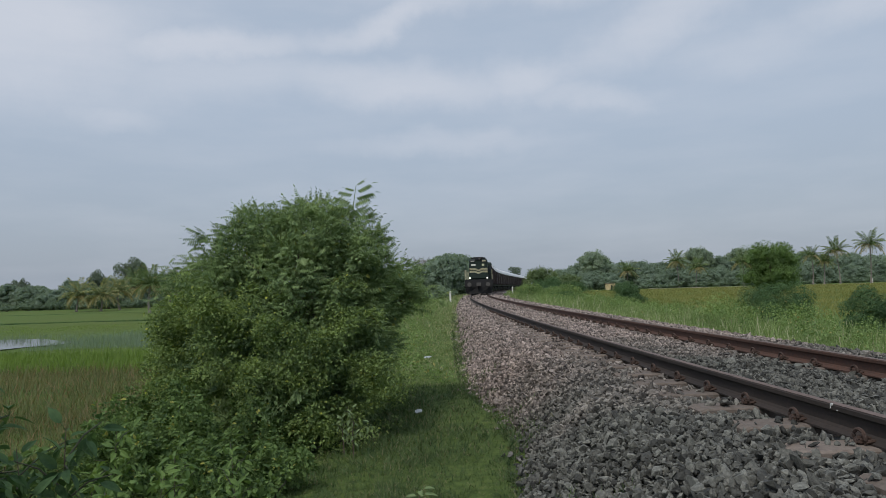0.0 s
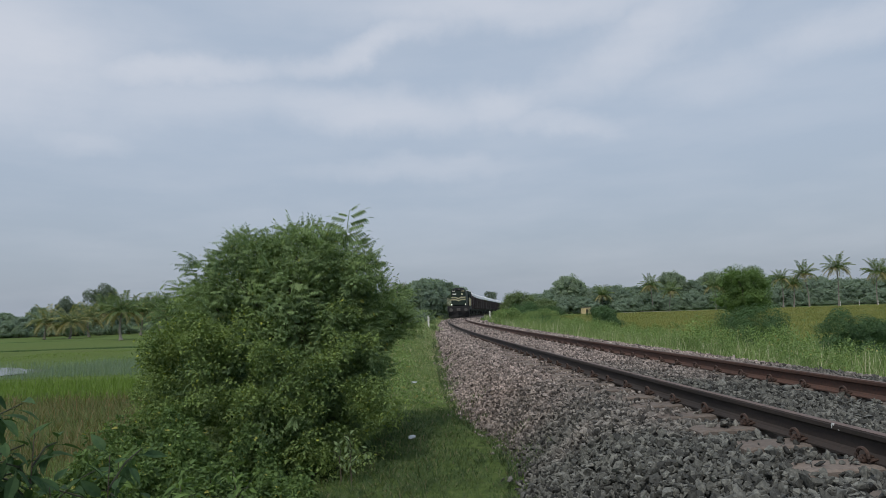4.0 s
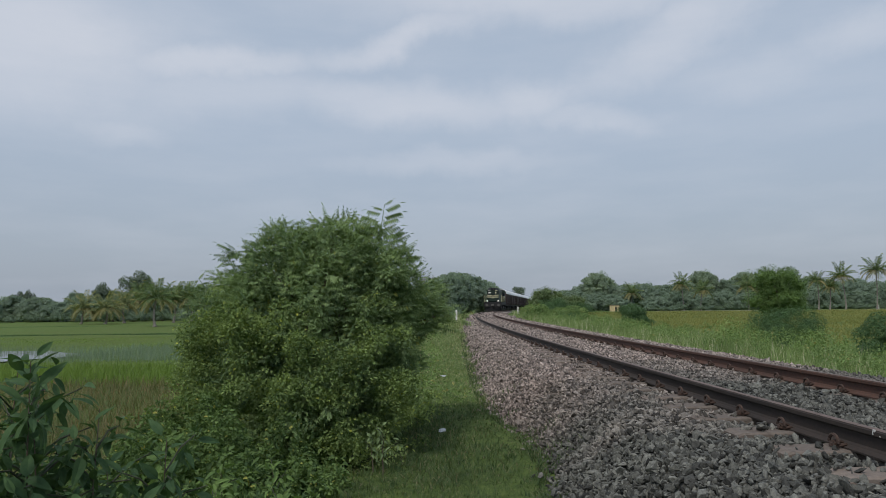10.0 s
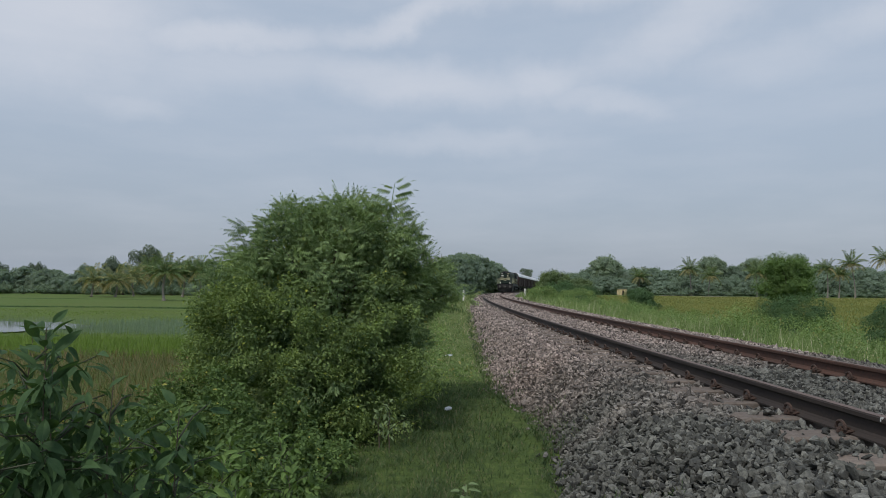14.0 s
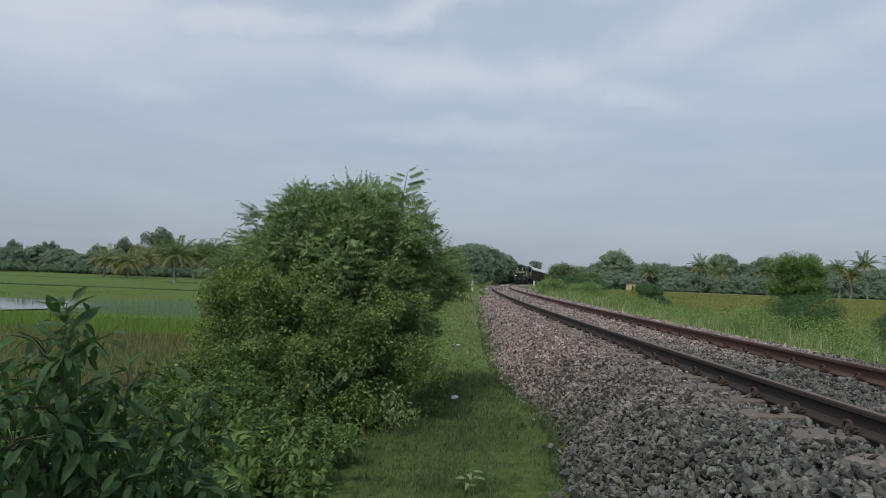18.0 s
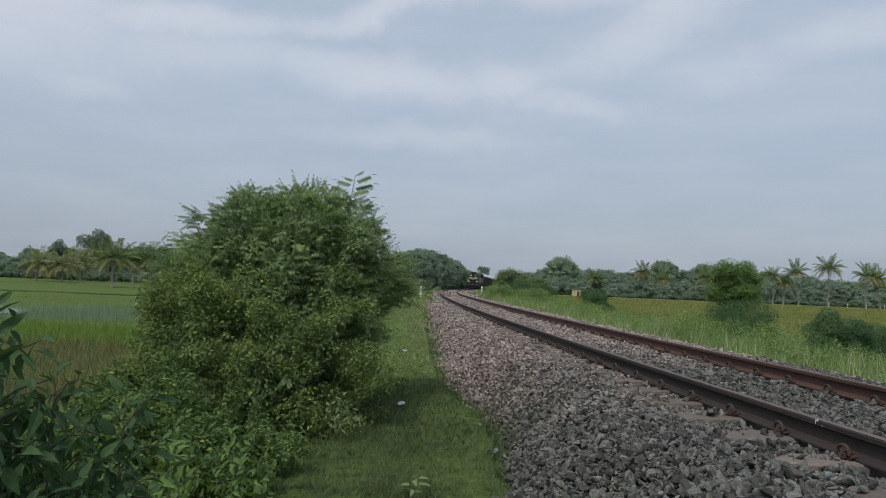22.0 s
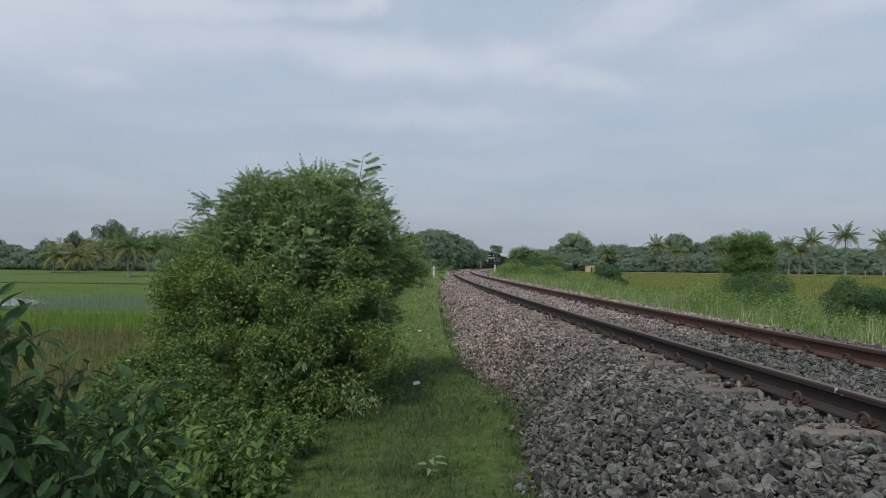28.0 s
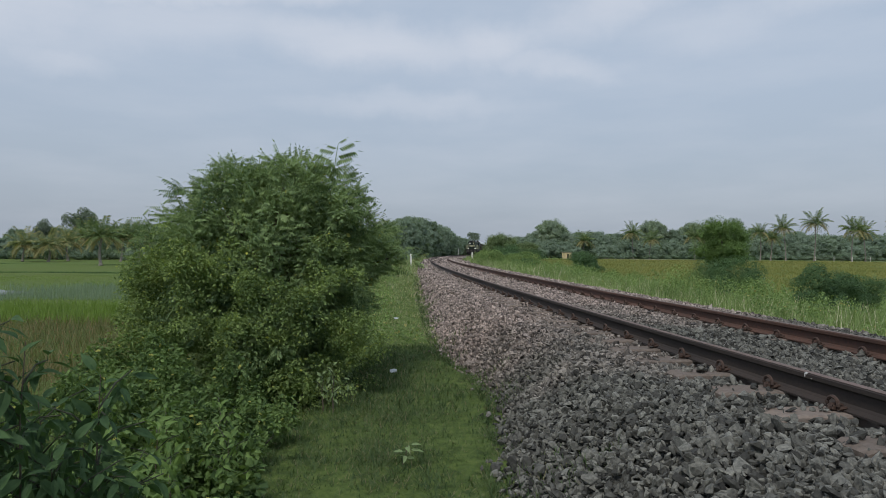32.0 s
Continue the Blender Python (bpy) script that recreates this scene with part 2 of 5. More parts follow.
def box(bm, x0, x1, y0, y1, z0, z1, bevel=0.0):
    vs = [bm.verts.new(p) for p in ((x0, y0, z0), (x1, y0, z0), (x1, y1, z0), (x0, y1, z0), (x0, y0, z1), (x1, y0, z1), (x1, y1, z1), (x0, y1, z1))]
    fs = [bm.faces.new([vs[i] for i in f]) for f in ((3, 2, 1, 0), (4, 5, 6, 7), (0, 1, 5, 4), (1, 2, 6, 5), (2, 3, 7, 6), (3, 0, 4, 7))]
    if bevel:
        es = list({e for f in fs for e in f.edges})
        bmesh.ops.bevel(bm, geom=es, offset=bevel, segments=1, affect="EDGES")
    return bm


def boxes(*some, bevel=0.0):
    bm = bmesh.new()
    for b in some:
        box(bm, *b, bevel=bevel)
    return bm


def cylinder(bm, at, radius, depth, axis="z", segments=16, radius2=None):
    turn = {"z": Matrix(), "x": Matrix.Rotation(radians(90), 4, "Y"), "y": Matrix.Rotation(radians(90), 4, "X")}[axis]
    bmesh.ops.create_cone(bm, cap_ends=True, segments=segments, radius1=radius, radius2=radius if radius2 is None else radius2, depth=depth, matrix=Matrix.Translation(at) @ turn)
    return bm


# ---- materials ----
def material(name):
    m = bpy.data.materials.new(name)
    m.use_nodes = True
    nt = m.node_tree
    return m, nt, nt.nodes["Principled BSDF"], nt.nodes.new, nt.links.new


def noise_node(N, L, coord, scale, detail=5, rough=0.6):
    n = N("ShaderNodeTexNoise")
    n.inputs["Scale"].default_value, n.inputs["Detail"].default_value, n.inputs["Roughness"].default_value = scale, detail, rough
    L(coord, n.inputs["Vector"])
    return n.outputs[0]


def ramp_node(N, L, fac, stops):
    r = N("ShaderNodeValToRGB")
    el = r.color_ramp.elements
    while len(el) < len(stops):
        el.new(0.5)
    for e, (p, c) in zip(el, stops):
        e.position, e.color = p, (*c, 1)
    L(fac, r.inputs[0])
    return r.outputs[0]


def mix_node(N, L, fac, a, b, mode="MIX"):
    x = N("ShaderNodeMix")
    x.data_type, x.blend_type = "RGBA", mode
    for sock, v in ((x.inputs[0], fac), (x.inputs[6], a), (x.inputs[7], b)):
        if isinstance(v, (int, float)):
            sock.default_value = v
        elif isinstance(v, tuple):
            sock.default_value = (*v, 1)
        else:
            L(v, sock)
    return x.outputs[2]


def surface(name, light, dark, rough=0.7, metal=0.0, grain=40.0, stain=1.5, bump=0.3, depth=0.01, stain_colour=None, stain_amount=0.5, pieces="", spread=0.35, coord="Object"):
    """A weathered surface: two scales of colour, relief, and, by pieces ("object" or "island"), a change from piece to piece."""
    m, nt, bsdf, N, L = material(name)
    tc = N("ShaderNodeNewGeometry").outputs["Position"] if coord == "Position" else N("ShaderNodeTexCoord").outputs[coord]
    g = noise_node(N, L, tc, grain, 6, 0.65)
    c = ramp_node(N, L, g, [(0.30, dark), (0.70, light)])
    s = noise_node(N, L, tc, stain, 4, 0.6)
    sc = stain_colour or tuple(v * 0.6 for v in dark)
    mr = N("ShaderNodeMapRange")
    mr.inputs[1].default_value, mr.inputs[2].default_value, mr.inputs[4].default_value = 0.45, 0.72, stain_amount
    L(s, mr.inputs[0])
    c = mix_node(N, L, mr.outputs[0], c, sc)
    if pieces:
        rnd = N("ShaderNodeObjectInfo").outputs["Random"] if pieces == "object" else N("ShaderNodeNewGeometry").outputs["Random Per Island"]
        hs = N("ShaderNodeHueSaturation")
        mv = N("ShaderNodeMapRange")
        mv.inputs[3].default_value, mv.inputs[4].default_value = 1 - spread, 1 + spread
        L(rnd, mv.inputs[0])
        L(mv.outputs[0], hs.inputs["Value"])
        L(c, hs.inputs["Color"])
        c = hs.outputs[0]
    L(c, bsdf.inputs["Base Color"])
    bsdf.inputs["Metallic"].default_value = metal
    rr = N("ShaderNodeMapRange")
    rr.inputs[3].default_value, rr.inputs[4].default_value = max(rough - 0.12, 0.03), min(rough + 0.12, 1)
    L(g, rr.inputs[0])
    L(rr.outputs[0], bsdf.inputs["Roughness"])
    if bump:
        b = N("ShaderNodeBump")
        b.inputs["Strength"].default_value, b.inputs["Distance"].default_value = bump, depth
        L(g, b.inputs["Height"])
        L(b.outputs[0], bsdf.inputs["Normal"])
    return m


def foliage(name, young, old, dry=None, dry_amount=0.04, rough=0.55, through_light=0.3, patch=0.8, by="island"):
    """Leaves: colour from leaf to leaf and from patch to patch, light through the blade."""
    m, nt, bsdf, N, L = material(name)
    geo = N("ShaderNodeNewGeometry")
    rnd = geo.outputs["Random Per Island"] if by == "island" else N("ShaderNodeObjectInfo").outputs["Random"]
    tc = N("ShaderNodeTexCoord").outputs["Object"]
    p = noise_node(N, L, tc, patch, 3, 0.5)
    add = N("ShaderNodeMath")
    add.operation = "MULTIPLY_ADD"
    add.inputs[1].default_value, add.inputs[2].default_value = 0.34, -0.12
    L(rnd, add.inputs[0])
    add2 = N("ShaderNodeMath")
    add2.operation = "MULTIPLY_ADD"
    add2.inputs[1].default_value = 1.0
    L(p, add2.inputs[0])
    L(add.outputs[0], add2.inputs[2])
    c = ramp_node(N, L, add2.outputs[0], [(0.15, old), (0.85, young)])
    if dry:
        st = N("ShaderNodeMath")
        st.operation = "GREATER_THAN"
        st.inputs[1].default_value = 1 - dry_amount
        L(rnd, st.inputs[0])
        c = mix_node(N, L, st.outputs[0], c, dry)
    L(c, bsdf.inputs["Base Color"])
    bsdf.inputs["Roughness"].default_value = rough
    bsdf.inputs["Specular IOR Level"].default_value = 0.12
    tl = N("ShaderNodeBsdfTranslucent")
    bright = mix_node(N, L, 1.0, c, (1.25, 1.25, 0.6), "MULTIPLY")
    L(bright, tl.inputs[0])
    ms = N("ShaderNodeMixShader")
    ms.inputs[0].default_value = through_light
    L(bsdf.outputs[0], ms.inputs[1])
    L(tl.outputs[0], ms.inputs[2])
    L(ms.outputs[0], nt.nodes["Material Output"].inputs[0])
    return m


def ground_material():
    """Earth, grass and paddies over the whole sheet, by place."""
    m, nt, bsdf, N, L = material("ground_cover")
    pos = N("ShaderNodeNewGeometry").outputs["Position"]
    sep = N("ShaderNodeSeparateXYZ")
    L(pos, sep.inputs[0])
    fine, mid, wide = noise_node(N, L, pos, 9.0, 8, 0.7), noise_node(N, L, pos, 0.7, 5, 0.6), noise_node(N, L, pos, 0.05, 4, 0.6)
    grass = ramp_node(N, L, fine, [(0.30, (0.04, 0.06, 0.02)), (0.52, (0.095, 0.14, 0.038)), (0.75, (0.16, 0.19, 0.065))])
    rice = ramp_node(N, L, fine, [(0.25, (0.068, 0.112, 0.032)), (0.75, (0.130, 0.190, 0.055))])
    rice2 = ramp_node(N, L, fine, [(0.25, (0.070, 0.108, 0.028)), (0.75, (0.135, 0.175, 0.05))])
    patchy = N("ShaderNodeMapRange")
    patchy.inputs[1].default_value, patchy.inputs[2].default_value = 0.42, 0.60
    L(wide, patchy.inputs[0])
    field = mix_node(N, L, patchy.outputs[0], rice, rice2)
    # the paddies begin beyond the line's verges
    far = N("ShaderNodeMath")
    far.operation = "ABSOLUTE"
    sh = N("ShaderNodeMath")
    sh.operation = "ADD"
    sh.inputs[1].default_value = -3.0
    L(sep.outputs[0], sh.inputs[0])
    L(sh.outputs[0], far.inputs[0])
    wob = N("ShaderNodeMath")
    wob.operation = "MULTIPLY_ADD"
    wob.inputs[1].default_value = 3.0
    L(mid, wob.inputs[0])
    L(far.outputs[0], wob.inputs[2])
    edge = N("ShaderNodeMapRange")
    edge.inputs[1].default_value, edge.inputs[2].default_value = 12.5, 15.5
    L(wob.outputs[0], edge.inputs[0])
    c = mix_node(N, L, edge.outputs[0], grass, field)
    bare = N("ShaderNodeMapRange")
    bare.inputs[1].default_value, bare.inputs[2].default_value, bare.inputs[4].default_value = 0.60, 0.75, 0.3
    L(mid, bare.inputs[0])
    c = mix_node(N, L, bare.outputs[0], c, (0.13, 0.105, 0.06))
    L(c, bsdf.inputs["Base Color"])
    bsdf.inputs["Roughness"].default_value = 0.95
    bsdf.inputs["Specular IOR Level"].default_value = 0.1
    b = N("ShaderNodeBump")
    b.inputs["Strength"].default_value, b.inputs["Distance"].default_value = 0.8, 0.06
    L(fine, b.inputs["Height"])
    L(b.outputs[0], bsdf.inputs["Normal"])
    return m


def stone_material(name, by):
    """Crushed stone: fresh grey-green near the restocked shoulder, under pinkish dust elsewhere."""
    m, nt, bsdf, N, L = material(name)
    pos = N("ShaderNodeNewGeometry").outputs["Position"]
    rnd = N("ShaderNodeObjectInfo").outputs["Random"] if by == "object" else N("ShaderNodeNewGeometry").outputs["Random Per Island"]
    g = noise_node(N, L, pos, 45, 6, 0.65)
    fresh = ramp_node(N, L, g, [(0.3, (0.034, 0.037, 0.034)), (0.7, (0.142, 0.146, 0.128))])
    dusty = ramp_node(N, L, g, [(0.3, (0.135, 0.110, 0.099)), (0.7, (0.40, 0.33, 0.292))])
    sep = N("ShaderNodeSeparateXYZ")
    L(pos, sep.inputs[0])
    n = noise_node(N, L, pos, 0.55, 4, 0.6)
    wob = N("ShaderNodeMath")
    wob.operation = "MULTIPLY_ADD"
    wob.inputs[1].default_value = 9.0
    L(n, wob.inputs[0])
    L(sep.outputs[1], wob.inputs[2])
    inner = N("ShaderNodeMapRange")
    inner.inputs[1].default_value, inner.inputs[2].default_value, inner.inputs[4].default_value = 2.8, 3.1, -2.2
    L(sep.outputs[0], inner.inputs[0])
    both = N("ShaderNodeMath")
    L(wob.outputs[0], both.inputs[0])
    L(inner.outputs[0], both.inputs[1])
    wob = both
    fac = N("ShaderNodeMapRange")
    fac.inputs[1].default_value, fac.inputs[2].default_value, fac.inputs[3].default_value = 10.2, 14.6, 0.06
    L(wob.outputs[0], fac.inputs[0])
    c = mix_node(N, L, fac.outputs[0], fresh, dusty)
    hs = N("ShaderNodeHueSaturation")
    mv = N("ShaderNodeMapRange")
    mv.inputs[3].default_value, mv.inputs[4].default_value = 0.22, 1.75
    # the plain bed is darkened: shade of the gaps between stones, as colour
    hs.inputs["Value"].default_value = 0.6
    if by:
        L(rnd, mv.inputs[0])
        L(mv.outputs[0], hs.inputs["Value"])
    L(c, hs.inputs["Color"])
    L(hs.outputs[0], bsdf.inputs["Base Color"])
    bsdf.inputs["Roughness"].default_value = 0.8
    b = N("ShaderNodeBump")
    b.inputs["Strength"].default_value, b.inputs["Distance"].default_value = 0.8, 0.008
    L(g, b.inputs["Height"])
    L(b.outputs[0], bsdf.inputs["Normal"])
    return m


M_GROUND = ground_material()
M_STONE, M_STONE1, M_BED = stone_material("crushed_stone", "island"), stone_material("crushed_stone_single", "object"), stone_material("gap_shaded_fines", "")
M_SLEEPER = surface("dusty_concrete", (0.205, 0.168, 0.142), (0.112, 0.092, 0.079), 0.92, 0, 30, 3, 0.5, 0.006, (0.14, 0.105, 0.085), 0.6, pieces="object", spread=0.2)
M_RAIL = surface("greasy_rail", (0.050, 0.036, 0.030), (0.024, 0.019, 0.017), 0.85, 0.0, 35, 0.8, 0.4, 0.002, (0.020, 0.016, 0.015), 0.8, coord="Position")
M_RAILRUST = surface("rusted_rail", (0.13, 0.062, 0.042), (0.055, 0.033, 0.026), 0.8, 0.1, 35, 0.8, 0.4, 0.002, (0.045, 0.028, 0.022), 0.7, coord="Position")
M_RAILTOP = surface("worn_rail_head", (0.165, 0.115, 0.095), (0.085, 0.062, 0.052), 0.75, 0.0, 25, 2, 0.1, 0.001, (0.17, 0.12, 0.11), 0.5, coord="Position")
M_CLIP = surface("rusted_spring_steel", (0.10, 0.06, 0.045), (0.04, 0.028, 0.024), 0.8, 0.2, 60, 8, 0.4, 0.002)
M_BARK = surface("bark", (0.16, 0.125, 0.09), (0.06, 0.047, 0.036), 0.95, 0, 25, 2, 0.8, 0.01)
M_PALMBARK = surface("palm_bark", (0.34, 0.31, 0.27), (0.18, 0.16, 0.135), 0.95, 0, 12, 2, 0.8, 0.02)
M_STEM = surface("green_stem", (0.055, 0.062, 0.03), (0.028, 0.034, 0.018), 0.7, 0, 50, 4, 0.3, 0.003)
M_BUSH = foliage("neem_leaves", (0.290, 0.390, 0.175), (0.054, 0.106, 0.060), (0.273, 0.300, 0.085), 0.012, patch=2.0, rough=0.45)
M_VINE = foliage("vine_leaves", (0.295, 0.390, 0.135), (0.040, 0.086, 0.040), (0.34, 0.40, 0.11), 0.04, patch=2.2)
M_YELLOW = foliage("yellowed_leaves", (0.55, 0.55, 0.12), (0.34, 0.40, 0.08), patch=3)
M_PLANT = foliage("broad_plant_leaves", (0.092, 0.160, 0.066), (0.023, 0.054, 0.030), patch=2.5, rough=0.6, by="object")
M_HERB = foliage("herb_leaves", (0.265, 0.375, 0.135), (0.075, 0.135, 0.055), (0.36, 0.34, 0.14), 0.04, patch=1.0)
M_GRASS = foliage("grass_blades", (0.128, 0.184, 0.078), (0.025, 0.056, 0.027), (0.21, 0.20, 0.12), 0.13, patch=5.0)
M_UNDER = foliage("undergrowth_leaves", (0.198, 0.295, 0.098), (0.026, 0.060, 0.030), (0.36, 0.36, 0.10), 0.012, patch=3.5)
M_RIPE = foliage("ripening_rice_blades", (0.31, 0.30, 0.112), (0.165, 0.19, 0.062), patch=0.08)
M_REED = foliage("weed_blades", (0.32, 0.41, 0.17), (0.092, 0.16, 0.060), (0.58, 0.55, 0.42), 0.09, patch=1.3)
M_SHRUB = foliage("shrub_leaves", (0.12, 0.205, 0.09), (0.03, 0.064, 0.034), patch=1.2)
M_DARKLEAF = foliage("dark_tree_leaves", (0.18, 0.23, 0.175), (0.115, 0.15, 0.12), patch=0.3)
M_ACACIA = foliage("acacia_leaves", (0.20, 0.265, 0.12), (0.10, 0.145, 0.07), patch=0.4)
M_PALE = foliage("pale_fresh_leaves", (0.26, 0.345, 0.175), (0.15, 0.215, 0.10), patch=3, by="object")
M_SPRAY = foliage("fresh_spray_leaves", (0.195, 0.295, 0.088), (0.060, 0.115, 0.040), patch=2.0, by="object")
M_VERGE = foliage("verge_blades", (0.29, 0.36, 0.165), (0.12, 0.175, 0.075), (0.44, 0.40, 0.27), 0.14, patch=1.4)
M_RICE = foliage("rice_blades", (0.20, 0.295, 0.070), (0.115, 0.185, 0.045), patch=0.3)
M_DRYWEED = foliage("dry_weeds", (0.21, 0.20, 0.095), (0.072, 0.10, 0.045), (0.28, 0.20, 0.12), 0.15, patch=0.4)
# far tree greens, paled and blued: the haze of distance is in the colour
M_FARLEAF = foliage("hazed_tree_leaves", (0.245, 0.32, 0.245), (0.155, 0.215, 0.17), patch=0.25, through_light=0.4)
M_FARLEAF2 = foliage("hazed_pale_tree_leaves", (0.27, 0.34, 0.24), (0.17, 0.23, 0.175), patch=0.25, through_light=0.4)
M_TREELEAF = foliage("bright_tree_leaves", (0.175, 0.27, 0.085), (0.062, 0.112, 0.044), patch=0.6)
M_FROND = foliage("palm_fronds", (0.21, 0.285, 0.13), (0.09, 0.14, 0.065), (0.40, 0.34, 0.16), 0.08, patch=0.5)
M_FRONDPALE = foliage("yellowing_palm_fronds", (0.30, 0.34, 0.18), (0.13, 0.18, 0.095), (0.46, 0.40, 0.20), 0.2, patch=0.5)
M_FRONDDRY = foliage("dry_palm_fronds", (0.42, 0.38, 0.20), (0.26, 0.25, 0.13), patch=0.6)


# ---- ground, water, path ----
def grid_faces(n, k):
    i, j = np.meshgrid(np.arange(n - 1), np.arange(k - 1), indexing="ij")
    a = (i * k + j).ravel()
    return np.stack([a, a + 1, a + k + 1, a + k], -1)


def bumpy(x, y, size, height):
    """A smooth roughness of the ground."""
    return height * (np.sin(x / size * 1.7 + 1.3 * np.sin(y / size * 1.1)) * np.cos(y / size * 1.9 + 0.9 * np.sin(x / size * 1.4)))


def build_ground():
    ys = np.r_[-900, -300, -100, -40, -20, np.arange(-10, 40, 0.5), np.arange(40, 120, 2.0), np.arange(120, 300, 10), 330, 400, 500, 700, 1000, 1600, 2600, 4200]
    ds = np.r_[-4000, -2000, -900, -400, -200, -120, -80, -60, np.arange(-40, -12, 2.0), np.arange(-12, 12, 0.4), np.arange(12, 40, 2.0), 60, 80, 120, 200, 400, 900, 2000, 4000]
    Y, D = np.meshgrid(ys, ds, indexing="ij")
    X = centre_x(np.clip(Y, -60, 900)) + D
    Z = ground_z(D, Y) + bumpy(X, Y, 0.9, 0.02) + bumpy(X, Y, 4.0, 0.03) * (np.abs(D) > 3.5)
    # field bunds
    for a, b in BUNDS_LEFT:
        Z += np.where((D < -9) & (D > -130), 0.10 * np.exp(-(((Y - a - b * (X + 30)) / 0.9) ** 2)), 0)
    V = np.stack([X, Y, Z], -1).reshape(-1, 3)
    ob = put("ground", mesh("ground", V, grid_faces(len(ys), len(ds))[:, ::-1], True), M_GROUND)
    return tagged(ob, "flat green paddy country with grassy verges beside the railway", "ground", kind="structure")


BUNDS_LEFT = [(54.0, 0.05), (36.0, 0.02), (84.0, -0.04)]
build_ground()


def sheet(name, label, category, outline, z, mat, kind="structure"):
    """A flat patch with an uneven outline."""
    me = bpy.data.meshes.new(name)
    me.from_pydata([(x, y, z) for x, y in outline], [], [range(len(outline))])
    return tagged(put(name, me, mat), label, category, kind=kind)


def water_material():
    m, nt, bsdf, N, L = material("still_water")
    pos = N("ShaderNodeNewGeometry").outputs["Position"]
    n = noise_node(N, L, pos, 2.0, 4)
    L(ramp_node(N, L, n, [(0.3, (0.05, 0.055, 0.045)), (0.7, (0.10, 0.10, 0.08))]), bsdf.inputs["Base Color"])
    bsdf.inputs["Roughness"].default_value = 0.06
    b = N("ShaderNodeBump")
    b.inputs["Strength"].default_value, b.inputs["Distance"].default_value = 0.15, 0.01
    L(n, b.inputs["Height"])
    L(b.outputs[0], bsdf.inputs["Normal"])
    return m


M_WATER = water_material()
M_DIRT = surface("dry_earth", (0.42, 0.36, 0.27), (0.26, 0.22, 0.16), 0.95, 0, 3, 0.3, 0.5, 0.03, coord="Position")
ang = np.linspace(0, 2 * np.pi, 28, endpoint=False)
wob = 1 + 0.10 * np.sin(3 * ang + 1) + 0.07 * np.sin(7 * ang)
sheet("water", "shallow flooded paddy reflecting the pale sky", "water", list(zip(-23.2 + 5.6 * wob * np.cos(ang), 30.0 + 5.4 * wob * np.sin(ang))), FIELD + 0.045, M_WATER)
sheet("dirt_path", "pale trodden earth path below the coconut palms", "path", [(62, 205), (90, 188), (130, 178), (190, 176), (190, 183), (130, 186), (92, 196), (63, 212)], FIELD + 0.06, M_DIRT)


# ---- ballast ----
def build_bed():
    ys = np.r_[np.arange(-12, 60, 0.4), np.arange(60, 260, 3.0)]
    ds = np.r_[np.linspace(-2.8, -1.7, 14), np.linspace(-1.5, 1.5, 22), np.linspace(1.7, 3.3, 14)]
    Y, D = np.meshgrid(ys, ds, indexing="ij")
    T = actual(D, Y)
    X = centre_x(Y) + T
    edge = np.clip((2.8 - np.abs(D)) / 0.5, 0, 1)
    Z = bed_z(T, Y) - 0.030 + edge * (bumpy(X, Y, 0.22, 0.012) + bumpy(X, Y, 0.8, 0.02))
    V = np.stack([X, Y, Z], -1).reshape(-1, 3)
    ob = put("ballast", mesh("ballast", V, grid_faces(len(ys), len(ds))[:, ::-1], False), M_BED)
    return tagged(ob, "grey and dusty pink crushed stone ballast banked along the track", "ballast", kind="stuff")


def stone_shape(seed, fine=True):
    r = np.random.default_rng(seed)
    bm = bmesh.new()
    if fine:
        bmesh.ops.create_icosphere(bm, subdivisions=1, radius=1)
    else:
        for p in ((1, 0, 0), (0, 1, 0), (-1, 0, 0), (0, -1, 0), (0, 0, 1), (0, 0, -1)):
            bm.verts.new(p)
        bm.verts.ensure_lookup_table()
        for a in range(4):
            b = (a + 1) % 4
            bm.faces.new([bm.verts[i] for i in (a, b, 4)])
            bm.faces.new([bm.verts[i] for i in (b, a, 5)])
    V = np.array([v.co[:] for v in bm.verts])
    bm.verts.index_update()
    F = np.array([[v.index for v in f.verts] for f in bm.faces])
    bm.free()
    # flat breaks: push the corners onto a few random planes
    for _ in range(9 if fine else 3):
        n = unit(r.normal(size=3))
        k = r.uniform(0.38, 0.72)
        h = V @ n
        V = V - np.clip(h - k, 0, None)[:, None] * n
    V = V * r.uniform(0.8, 1.35, 3) * 1.35
    return V, F


ballast = build_bed()
STONES, COARSE = [stone_shape(s) for s in range(7)], [stone_shape(s + 50, False) for s in range(5)]


